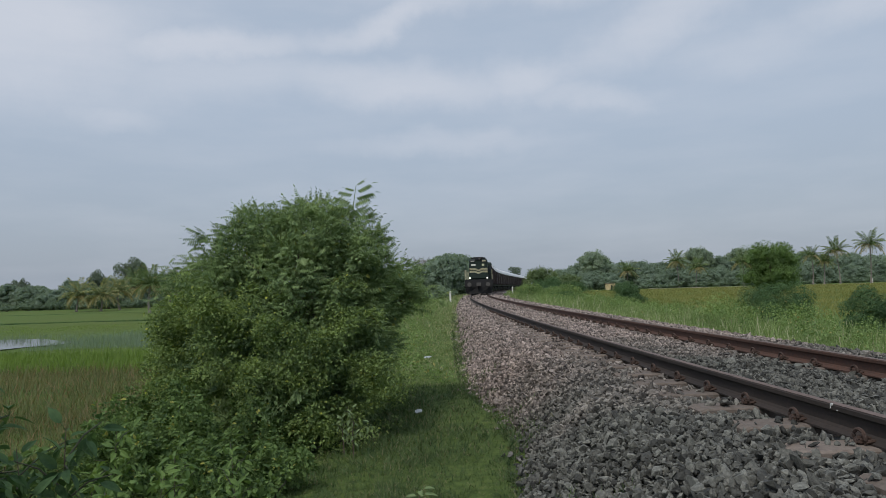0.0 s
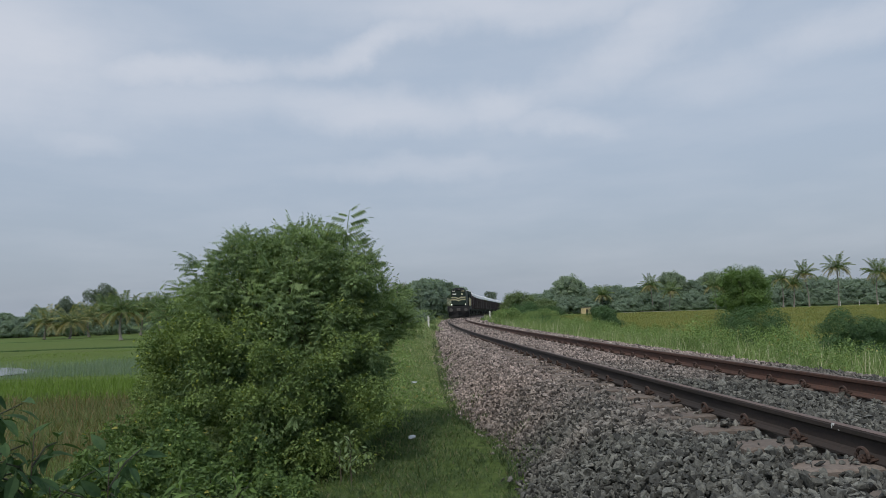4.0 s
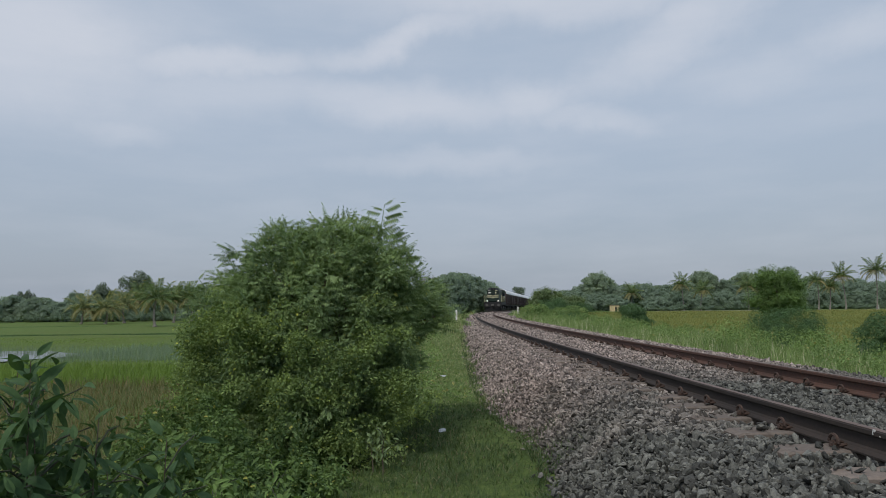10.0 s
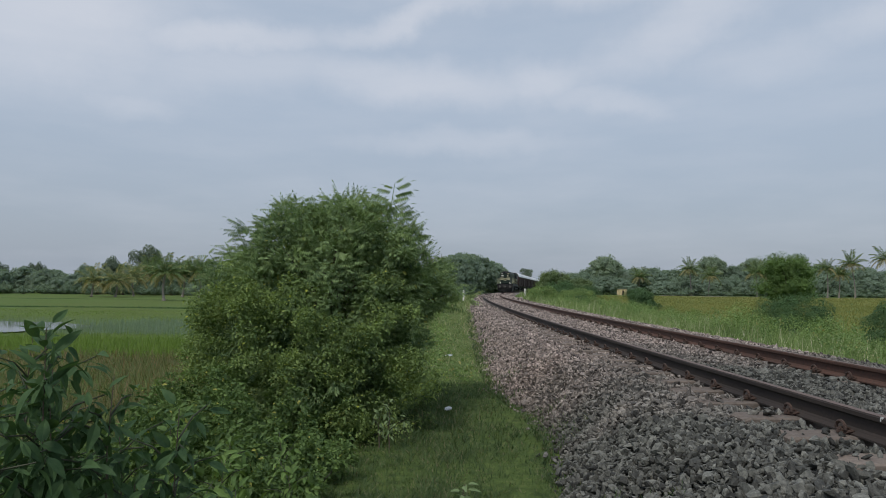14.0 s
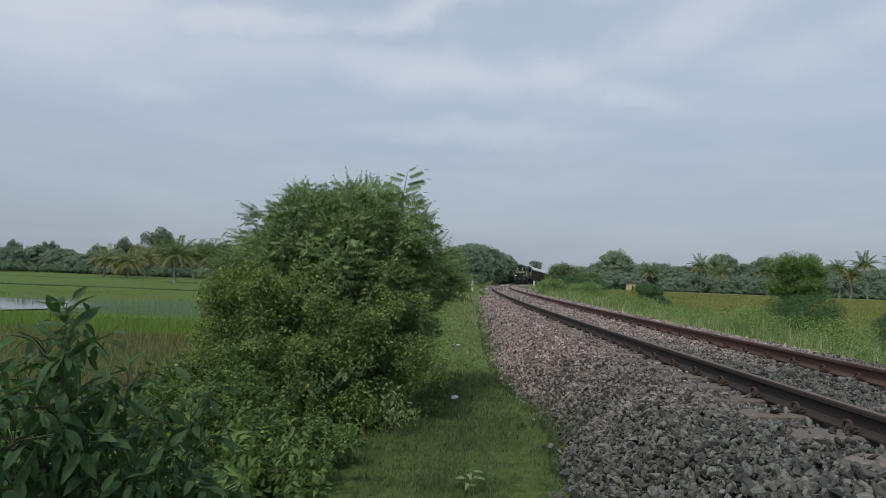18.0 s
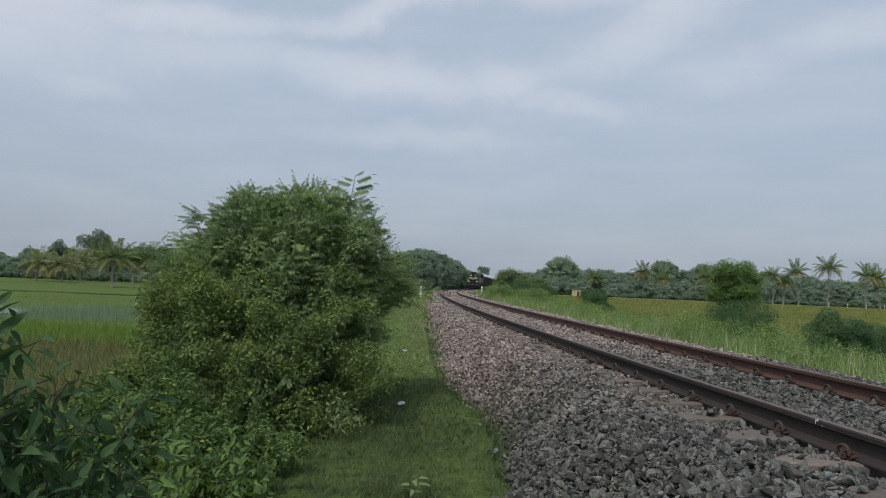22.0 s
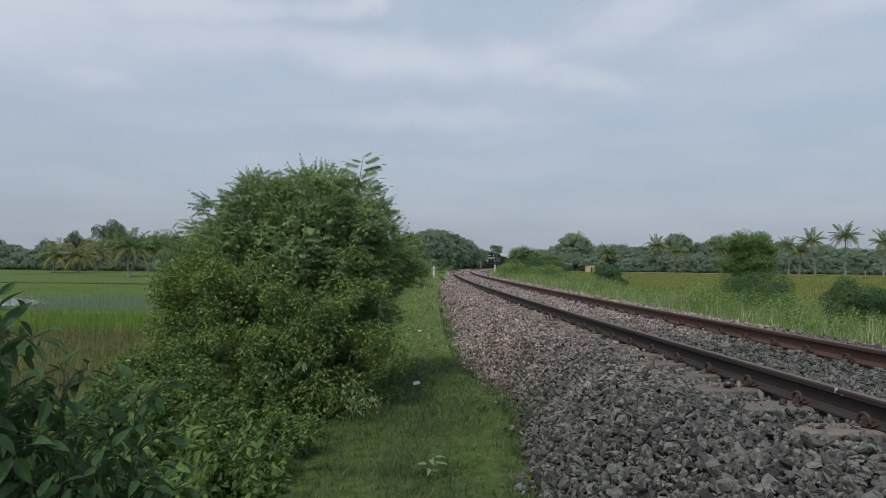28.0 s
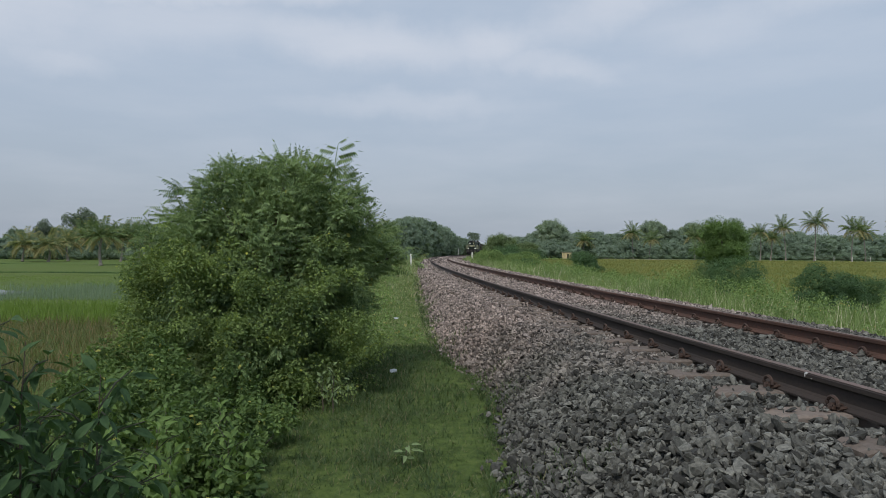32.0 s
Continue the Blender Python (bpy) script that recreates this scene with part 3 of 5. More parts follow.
def lay_stones(y0, y1, per_m2, size, shapes, d0=-2.95, d1=3.1):
    n = int((y1 - y0) * (d1 - d0) * per_m2)
    y, d = rng.uniform(y0, y1, n), rng.uniform(d0, d1, n)
    # thin out over the toe and over the sleepers, none under the rails
    keep = rng.random(n) < np.interp(np.abs(nominal(d, y)), [0, 2.5, 2.65, 2.78, 2.9], [1, 1, 0.4, 0.06, 0])
    phase = np.abs((y + SLEEPER_AT) / PITCH - np.round((y + SLEEPER_AT) / PITCH)) * PITCH
    on_sleeper = (phase < 0.125) & (np.abs(d) < 1.36) & (np.abs(d) > 0.58)
    keep &= ~on_sleeper | (rng.random(n) < np.where(d < -0.9, np.interp(y, [6, 10], [0.11, 0.22]), 0.18))
    keep &= np.abs(np.abs(d) - GAUGE_C / 2) > 0.11
    y, d, on_sleeper = y[keep], d[keep], on_sleeper[keep]
    n = len(y)
    r = size * np.exp(rng.normal(0, 0.28, n))
    x = centre_x(y) + d
    z = np.maximum(bed_z(d, y), ground_z(d, y)) + bumpy(x, y, 0.22, 0.012) + r * rng.uniform(-0.7, 0.95, n)
    z = np.where(on_sleeper, rail_z(y) - RAIL_H + r * 0.6, z)
    P = np.stack([x, y, z], -1)
    T = frames_of(rand_unit(n), rand_unit(n))
    which = rng.integers(0, len(shapes), n)
    S = r[:, None] * np.stack([rng.uniform(0.85, 1.5, n), rng.uniform(0.7, 1.1, n), rng.uniform(0.38, 0.75, n)], -1)
    return [scatter(shapes[k], T[which == k], P[which == k], S[which == k]) for k in range(len(shapes)) if (which == k).any()]


SLEEPER_AT = -(3.93 % PITCH)


# ---- track ----
def sweep(profile, offset, y0, y1, step):
    ys = np.r_[np.arange(y0, 60, step), np.arange(60, y1, 2.0)]
    hx = heading(ys)
    nx, ny = 1 / np.sqrt(1 + hx * hx), -hx / np.sqrt(1 + hx * hx)
    P = np.array(profile)
    k = len(P)
    X = centre_x(ys)[:, None] + nx[:, None] * (offset + P[None, :, 0])
    Y = ys[:, None] + ny[:, None] * (offset + P[None, :, 0])
    Z = rail_z(ys)[:, None] - RAIL_H + P[None, :, 1]
    V = np.stack([X, Y, Z], -1).reshape(-1, 3)
    i = np.arange(len(ys) - 1)[:, None] * k
    j = np.arange(k)[None]
    F = np.stack([i + j, i + (j + 1) % k, i + k + (j + 1) % k, i + k + j], -1).reshape(-1, 4)
    return V, F


H = RAIL_H
RAIL = [(-0.070, 0), (0.070, 0), (0.070, 0.011), (0.028, 0.026), (0.0095, 0.042), (0.0085, H - 0.052), (0.020, H - 0.041), (0.035, H - 0.036), (0.036, H - 0.010), (0.026, H - 0.0015),
        (-0.026, H - 0.0015), (-0.036, H - 0.010), (-0.035, H - 0.036), (-0.020, H - 0.041), (-0.0085, H - 0.052), (-0.0095, 0.042), (-0.028, 0.026), (-0.070, 0.011)]
HEAD = [(-0.027, H - 0.003), (0.027, H - 0.003), (0.030, H - 0.0005), (0.022, H + 0.001), (-0.022, H + 0.001), (-0.030, H - 0.0005)]

track = thing("railway_track", (0, 0, 0), "single broad gauge railway track, rusted rails on concrete sleepers", "railway track")
for side in (-1, 1):
    rail = put("rail", sweep(RAIL, side * GAUGE_C / 2, -12, 300, 0.5), M_RAIL if side < 0 else M_RAILRUST, track, "dark greasy steel rail" if side < 0 else "rust red steel rail")
    put("running_surface", sweep(HEAD, side * GAUGE_C / 2, -12, 300, 0.5), M_RAILTOP, rail, "polished grey rail head")


def sleeper_mesh():
    xs = [-1.375, -1.33, -0.95, -0.75, -0.3, 0.3, 0.75, 0.95, 1.33, 1.375]
    top = [-0.02, 0, 0, 0, -0.035, -0.035, 0, 0, 0, -0.02]
    half = [0.115, 0.125, 0.13, 0.125, 0.10, 0.10, 0.125, 0.13, 0.125, 0.115]
    V, F = [], []
    for x, t, h in zip(xs, top, half):
        V += [(x, -h - 0.012, -0.21), (x, h + 0.012, -0.21), (x, h, t - 0.012), (x, h - 0.014, t), (x, -h + 0.014, t), (x, -h, t - 0.012)]
    for i in range(len(xs) - 1):
        F += [(i * 6 + j, i * 6 + (j + 1) % 6, i * 6 + 6 + (j + 1) % 6, i * 6 + 6 + j) for j in range(6)]
    for e in (0, (len(xs) - 1) * 6):
        F += [(e, e + 1, e + 2, e + 5), (e + 2, e + 3, e + 4, e + 5)]
    return mesh("sleeper", np.array(V, float), np.array(F))


def clip_mesh():
    """A spring clip: a bent bar looped over the rail's foot, with its shoulder."""
    a = np.linspace(-0.35, np.pi + 0.35, 13)
    ring = np.stack([np.full(13, 0.088), 0.050 * np.cos(a), 0.026 + 0.050 * np.sin(a)], -1)
    ends = [np.array([(0.030, s * 0.040, 0.016), (0.060, s * 0.046, 0.014)]) for s in (1, -1)]
    V1 = tube(np.concatenate([ends[0], ring, ends[1][::-1]]), np.full(17, 0.0115), 6)
    V2 = tube(np.array([(0.025, 0.0, 0.020), (0.06, 0.0, 0.034), (0.10, 0.0, 0.030), (0.115, 0.0, 0.0)]), np.full(4, 0.011), 6)
    sh = boxes((0.066, 0.112, -0.028, 0.028, -0.004, 0.030), bevel=0.008)
    me = bpy.data.meshes.new("shoulder")
    sh.to_mesh(me)
    sh.free()
    V, F = join(V1, V2)
    SV = np.array([v.co[:] for v in me.vertices])
    SF = [list(p.vertices) for p in me.polygons]
    SF = np.array([f if len(f) == 4 else f + [f[-1]] for f in SF if len(f) in (3, 4)])
    tri = np.array([len(set(f)) == 4 for f in SF.tolist()])
    return mesh("rail_clip", *join((V, F), (SV, SF[tri])))


SLEEPER, CLIP = sleeper_mesh(), clip_mesh()
for k in range(-14, 330):
    y = 3.93 + k * PITCH
    if y > 190:
        break
    s = put("sleeper", SLEEPER, M_SLEEPER, track, "dust-stained concrete sleeper" if k == -14 else "")
    yaw = -math.degrees(math.atan(float(heading(y)))) + rng.uniform(-0.5, 0.5)
    s.matrix_basis = pose(float(centre_x(y)), y, float(rail_z(y)) - RAIL_H, 0, 0, yaw)
    if 2.0 < y < 26:
        for side in (-1, 1):
            for out in (-1, 1):
                c = put("rail_clip", CLIP, M_CLIP, s)
                c.matrix_basis = pose(side * GAUGE_C / 2 + out * 0.015, 0, 0.008, 0, 0, 0 if out > 0 else 180)

near = lay_stones(1.2, 6.5, 1450, 0.0198, STONES, -2.95, -0.9)
V, F = join(*near, *lay_stones(0.6, 1.2, 700, 0.022, COARSE), *lay_stones(1.2, 6.5, 1250, 0.0185, COARSE, -0.9, 3.1), *lay_stones(6.5, 9.5, 1150, 0.0185, COARSE), *lay_stones(9.5, 15, 950, 0.0185, COARSE))
put("stone_layer", mesh("stone_layer", V, F), M_STONE, ballast, "loose crushed stones")["kind"] = "stuff"
V, F = join(*lay_stones(15, 26, 500, 0.0215, COARSE), *lay_stones(26, 52, 170, 0.030, COARSE), *lay_stones(52, 115, 30, 0.06, COARSE))
put("far_stone_layer", mesh("far_stone_layer", V, F), M_STONE, ballast)["kind"] = "stuff"
for k, (sv, sf) in enumerate(STONES):
    STONES[k] = mesh("stone", sv, sf)
for k in range(300):
    y, d = rng.uniform(1.6, 6.2), rng.uniform(-2.40, -1.45)
    r = 0.023 * math.exp(rng.normal(0, 0.25))
    o = put("stone", STONES[k % 7], M_STONE1, ballast)
    x = float(centre_x(y)) + d
    o.matrix_basis = Matrix.LocRotScale((x, y, float(bed_z(d, y)) + r * 0.75), Euler(rng.uniform(0, 6.28, 3)), (r, r * 0.9, r * 0.75))


# white paint dabs on the near rail's head
M_PAINT = surface("white_paint_dab", (0.75, 0.75, 0.73), (0.5, 0.5, 0.48), 0.7, 0, 60, 20)
for y, w, z0, z1 in ((4.235, 0.004, -0.030, -0.010), (4.225, 0.010, -0.012, 0.0015), (4.17, 0.006, -0.034, -0.029)):
    x = float(centre_x(y)) - GAUGE_C / 2
    part("paint_mark", boxes((x - 0.0385, x - 0.030, y - w, y + w, RAIL_TOP + z0, RAIL_TOP + z1)), M_PAINT, track)


# ---- posts, litter ----
M_WHITE = surface("flaking_whitewash", (0.82, 0.81, 0.78), (0.62, 0.60, 0.56), 0.85, 0, 20, 4, 0.4, 0.004, (0.40, 0.37, 0.32), 0.5)
M_PLASTIC = surface("torn_white_plastic", (0.5, 0.53, 0.55), (0.35, 0.38, 0.40), 0.5, 0, 30, 6, 0.3, 0.003)


def marker_post(x, y, h, label):
    z = float(max(ground_z(x - centre_x(y), y), -0.4))
    t = thing("marker_post", (x, y, z), label, "post", "whitewashed posts beside the track")
    bm = boxes((-0.08, 0.08, -0.07, 0.07, -0.1, h), bevel=0.015)
    part("shaft", bm, M_WHITE, t)
    bm = bmesh.new()
    bmesh.ops.create_cone(bm, cap_ends=True, segments=4, radius1=0.115, radius2=0.03, depth=0.07, matrix=Matrix.Translation((0, 0, h + 0.033)) @ Matrix.Rotation(radians(45), 4, "Z"))
    part("cap", bm, M_WHITE, t)


marker_post(0.63, 57.0, 1.05, "short whitewashed concrete post in the verge grass")
marker_post(7.75, 76.0, 1.15, "whitewashed concrete post beside weeds at the bend")
marker_post(13.6, 172.0, 2.0, "far white post at the track's edge")


def litter(x, y, label, size, mat):
    z = float(ground_z(x - centre_x(y), y))
    n = 7
    u, v = np.meshgrid(np.linspace(-1, 1, n), np.linspace(-1, 1, n), indexing="ij")
    Z = 0.25 + 0.22 * np.sin(2.2 * u + 1.5 * v) + 0.15 * rng.random((n, n))
    V = np.stack([u + 0.1 * rng.random((n, n)), v * 0.7 + 0.1 * rng.random((n, n)), Z + 0.1], -1).reshape(-1, 3) * size
    ob = put("plastic_scrap", mesh("plastic_scrap", V, grid_faces(n, n)), mat)
    ob.matrix_basis = pose(x, y, z + 0.05, 0, 0, float(rng.uniform(0, 180)))
    md = ob.modifiers.new("thick", "SOLIDIFY")
    md.thickness = 0.004
    tagged(ob, label, "litter")


litter(0.10, 8.45, "crumpled grey-white plastic scrap lying in the grass", 0.06, M_PLASTIC)
litter(0.02, 14.6, "small white plastic scrap below the bush", 0.07, M_PLASTIC)


# ---- hut ----
def hut():
    M = surface("ochre_plaster", (0.78, 0.62, 0.36), (0.60, 0.46, 0.25), 0.9, 0, 4, 0.8, 0.3, 0.01, (0.28, 0.22, 0.14), 0.5)
    M2 = surface("hut_roof", (0.32, 0.24, 0.18), (0.20, 0.15, 0.12), 0.9, 0, 5, 0.8, 0.4, 0.02)
    M3 = surface("dark_doorway_wood", (0.05, 0.04, 0.03), (0.025, 0.02, 0.018), 0.8, 0, 10, 2)
    t = thing("hut", (52.4, 215.0, FIELD), "small ochre plastered field hut with a flat roof", "hut", turn=12)
    w, d, h, th = 1.2, 1.0, 1.9, 0.18
    part("wall", boxes((-w, -0.32, -d, -d + th, 0, h), (0.32, w, -d, -d + th, 0, h), (-0.32, 0.32, -d, -d + th, 1.5, h), (-w, -w + th, -d + th, d, 0, h), (w - th, w, -d + th, d, 0, h), (-w + th, w - th, d - th, d, 0, h)), M, t)
    part("roof", boxes((-w - 0.15, w + 0.15, -d - 0.15, d + 0.15, h, h + 0.12), bevel=0.03), M2, t)
    part("door", boxes((-0.31, 0.31, -d + 0.10, -d + 0.14, 0, 1.49)), M3, t)


hut()


def field_fence():
    """A line of thin concrete posts with wire, below the palms."""
    t = thing("field_fence", (0, 0, FIELD), "thin concrete post and wire fence along the far path", "fence")
    P = [(118 + 5.5 * k, 186 + 0.1 * k) for k in range(11)]
    for x, y in P:
        part("post", boxes((x - 0.06, x + 0.06, y - 0.06, y + 0.06, 0, 1.4)), M_WHITE, t)
    for z in (0.6, 1.2):
        put("wire", tube([(x, y - 0.1, z) for x, y in P], np.full(len(P), 0.015), 4), M_CLIP, t)


field_fence()


# ---- train ----
def paint(name, colour, rough=0.5, dirt=0.5, dark=0.55):
    return surface(name, colour, tuple(c * dark for c in colour), rough, 0, 6, 1.2, 0.15, 0.01, tuple(c * 0.35 + 0.015 for c in colour), dirt)


M_LOCO = paint("dark_green_paint", (0.010, 0.026, 0.017), 0.5, 0.5, 0.6)
M_LOCODARK = paint("black_grease", (0.012, 0.012, 0.014), 0.7)
M_CREAM = paint("yellow_cream_paint", (0.74, 0.69, 0.47), 0.6, 0.25, 0.8)
M_WAGON = paint("brown_wagon_paint", (0.062, 0.034, 0.034), 0.75, 0.6)
M_ROOF = paint("bare_galvanised_roof", (0.86, 0.86, 0.88), 0.45, 0.1, 0.85)
M_GLASSDARK, _nt, _b, _N, _L = material("cab_glass")
_b.inputs["Base Color"].default_value, _b.inputs["Roughness"].default_value = (0.02, 0.025, 0.03, 1), 0.08
M_LAMP, _nt, _b, _N, _L = material("lit_lamp")
_b.inputs["Base Color"].default_value = (0.9, 0.9, 0.85, 1)
_b.inputs["Emission Color"].default_value, _b.inputs["Emission Strength"].default_value = (1.0, 0.96, 0.88, 1), 2.2
M_STEEL = surface("dull_steel", (0.15, 0.14, 0.135), (0.06, 0.055, 0.052), 0.6, 0.4, 20, 2)


def wheelset(t, y, mat=None):
    bm = bmesh.new()
    for s in (-1, 1):
        cylinder(bm, (s * GAUGE_C / 2, y, 0.48), 0.48, 0.12, "x", 20)
    cylinder(bm, (0, y, 0.48), 0.09, GAUGE_C, "x", 10)
    part("wheelset", bm, M_STEEL, t)


def locomotive():
    """Nose towards -y; the rail's top is z = 0."""
    t = thing("locomotive", (0, 70, 0), "dark green diesel locomotive with a yellow chevron on its nose", "locomotive")
    L0, L1 = -8.9, 8.9
    part("underframe", boxes((-1.5, 1.5, L0, L1, 1.15, 1.62), (-1.0, 1.0, -3.0, 3.0, 0.45, 1.15), bevel=0.03), M_LOCODARK, t)
    hood = part("hood", boxes((-0.98, 0.98, L0 + 0.55, 5.0, 1.62, 3.86), bevel=0.16), M_LOCO, t, "dark green engine hood")
    part("hood_roof", boxes((-0.80, 0.80, L0 + 0.75, 5.0, 3.84, 4.02), bevel=0.07), M_LOCODARK, t)
    for k in range(9):
        y = L0 + 1.6 + k * 1.15
        for s in (-1, 1):
            part("hood_door", boxes((s * 0.985 - 0.012, s * 0.985 + 0.012, y, y + 1.0, 1.95, 3.55), bevel=0.008), M_LOCO, hood)
    for k in range(4):
        part("radiator_grille", boxes((-0.55, 0.55, L0 + 1.6 + k * 2.2, L0 + 3.2 + k * 2.2, 4.02, 4.10), bevel=0.03), M_LOCODARK, hood)
    part("exhaust", boxes((-0.3, 0.3, 1.0, 1.7, 4.02, 4.2), bevel=0.04), M_LOCODARK, hood)
    cab = part("cab", boxes((-1.46, 1.46, 5.0, 7.4, 1.62, 3.92), bevel=0.15), M_LOCO, t, "dark green driver's cab")
    part("rear_hood", boxes((-0.98, 0.98, 7.4, L1 - 0.3, 1.62, 3.5), bevel=0.15), M_LOCO, t)
    for s in (-1, 1):
        part("cab_window", boxes((s * 1.23 - 0.2, s * 1.23 + 0.2, 4.985, 5.02, 2.85, 3.5), bevel=0.03), M_GLASSDARK, cab)
        part("cab_side_window", boxes((s * 1.455 - 0.02, s * 1.455 + 0.02, 5.4, 6.9, 2.8, 3.45), bevel=0.02), M_GLASSDARK, cab)
    nose = L0 + 0.545
    # nose fittings: lamp box, number boards, chevrons, marker lamps
    hb = part("headlamp_box", boxes((-0.36, 0.36, nose - 0.10, nose + 0.5, 3.68, 4.06), bevel=0.06), M_LOCODARK, hood)
    for s in (-1, 1):
        bm = cylinder(bmesh.new(), (s * 0.15, nose - 0.115, 3.87), 0.115, 0.05, "y", 18)
        part("headlamp", bm, M_GLASSDARK if s < 0 else M_STEEL, hb)
        bm = boxes((s * 0.62 - 0.27, s * 0.62 + 0.27, nose - 0.06, nose + 0.02, 3.50, 3.74), bevel=0.02)
        nb = part("number_board", bm, M_LOCODARK, hood)
        part("number_bar", boxes((s * 0.62 - 0.20, s * 0.62 + 0.20, nose - 0.068, nose - 0.055, 3.58, 3.66)), M_WHITE if s < 0 else M_CREAM, nb)
    part("nose_rib", boxes((-0.9, 0.9, nose - 0.03, nose + 0.02, 3.38, 3.43)), M_LOCO, hood)
    part("maker_plate", boxes((-0.78, -0.30, nose - 0.025, nose + 0.01, 3.12, 3.30)), M_WHITE, hood)
    part("crest", cylinder(bmesh.new(), (0.50, nose - 0.02, 3.20), 0.13, 0.03, "y", 14), M_CREAM, hood)

    def chevron(z, h, drop=0.17):
        bm = bmesh.new()
        y = nose - 0.012
        for s in (-1, 1):
            vs = [bm.verts.new(p) for p in ((s * 0.97, y, z), (s * 0.36, y, z), (0, y, z - drop), (0, y, z - drop + h), (s * 0.36, y, z + h), (s * 0.97, y, z + h))]
            for f in ([vs[0], vs[1], vs[4], vs[5]], [vs[1], vs[2], vs[3], vs[4]]):
                bm.faces.new(f if s < 0 else f[::-1])
        bmesh.ops.solidify(bm, geom=bm.faces[:], thickness=0.01)
        return part("chevron_stripe", bm, M_CREAM, hood, "yellow cream chevron stripe")

    chevron(2.66, 0.20)
    chevron(2.38, 0.20)
    for s in (-1, 1):
        part("marker_lamp", cylinder(bmesh.new(), (s * 0.93, L0 + 0.10, 1.80), 0.075, 0.10, "y", 14), M_LAMP, t, "lit white marker lamp")
        part("marker_housing", boxes((s * 0.93 - 0.12, s * 0.93 + 0.12, L0 + 0.11, L0 + 0.40, 1.66, 1.94), bevel=0.02), M_LOCODARK, t)
        bm = cylinder(bmesh.new(), (s * 0.99, L0 - 0.42, 1.10), 0.23, 0.05, "y", 20)
        cylinder(bm, (s * 0.99, L0 - 0.2, 1.10), 0.11, 0.45, "y", 14)
        part("buffer", bm, M_STEEL, t, "round steel buffer")
    part("buffer_beam", boxes((-1.5, 1.5, L0 - 0.05, L0 + 0.06, 0.80, 1.62), bevel=0.02), M_LOCODARK, t)
    part("coupler", boxes((-0.16, 0.16, L0 - 0.6, L0, 0.95, 1.25), (-0.24, 0.24, L0 - 0.7, L0 - 0.5, 0.92, 1.28), bevel=0.03), M_STEEL, t)
    bm = bmesh.new()
    for s in (-1, 1):
        vs = [bm.verts.new(p) for p in ((0, L0 - 0.35, 0.14), (s * 1.35, L0 - 0.05, 0.14), (s * 1.4, L0 + 0.0, 0.85), (0, L0 - 0.08, 0.85))]
        bm.faces.new(vs if s > 0 else vs[::-1])
    bmesh.ops.solidify(bm, geom=bm.faces[:], thickness=0.03)
    part("cowcatcher", bm, M_LOCODARK, t)
    for s in (-1, 1):
        rail_pts = [(s * 1.45, L0 + 0.1, 1.62), (s * 1.45, L0 + 0.1, 2.62), (s * 1.45, L0 + 0.5, 2.70), (s * 1.45, 4.8, 2.70)]
        put("handrail", tube(rail_pts, np.full(4, 0.022), 6), M_CREAM, t)
        for k in range(6):
            put("stanchion", tube([(s * 1.45, L0 + 1.5 + 2.2 * k, 1.6), (s * 1.45, L0 + 1.5 + 2.2 * k, 2.7)], [0.018, 0.018], 5), M_CREAM, t)
        for k in range(4):
            part("step", boxes((s * 1.2 - 0.22, s * 1.2 + 0.22, L0 + 0.05, L0 + 0.30, 0.42 + 0.3 * k, 0.45 + 0.3 * k)), M_STEEL, t)
    for c in (-5.6, 5.6):
        part("bogie_frame", boxes((-1.15, -0.98, c - 2.4, c + 2.4, 0.42, 0.92), (0.98, 1.15, c - 2.4, c + 2.4, 0.42, 0.92), (-1.0, 1.0, c - 0.3, c + 0.3, 0.5, 0.9), bevel=0.05), M_LOCODARK, t)
        for k in (-1.85, 0, 1.85):
            wheelset(t, c + k)
    return t


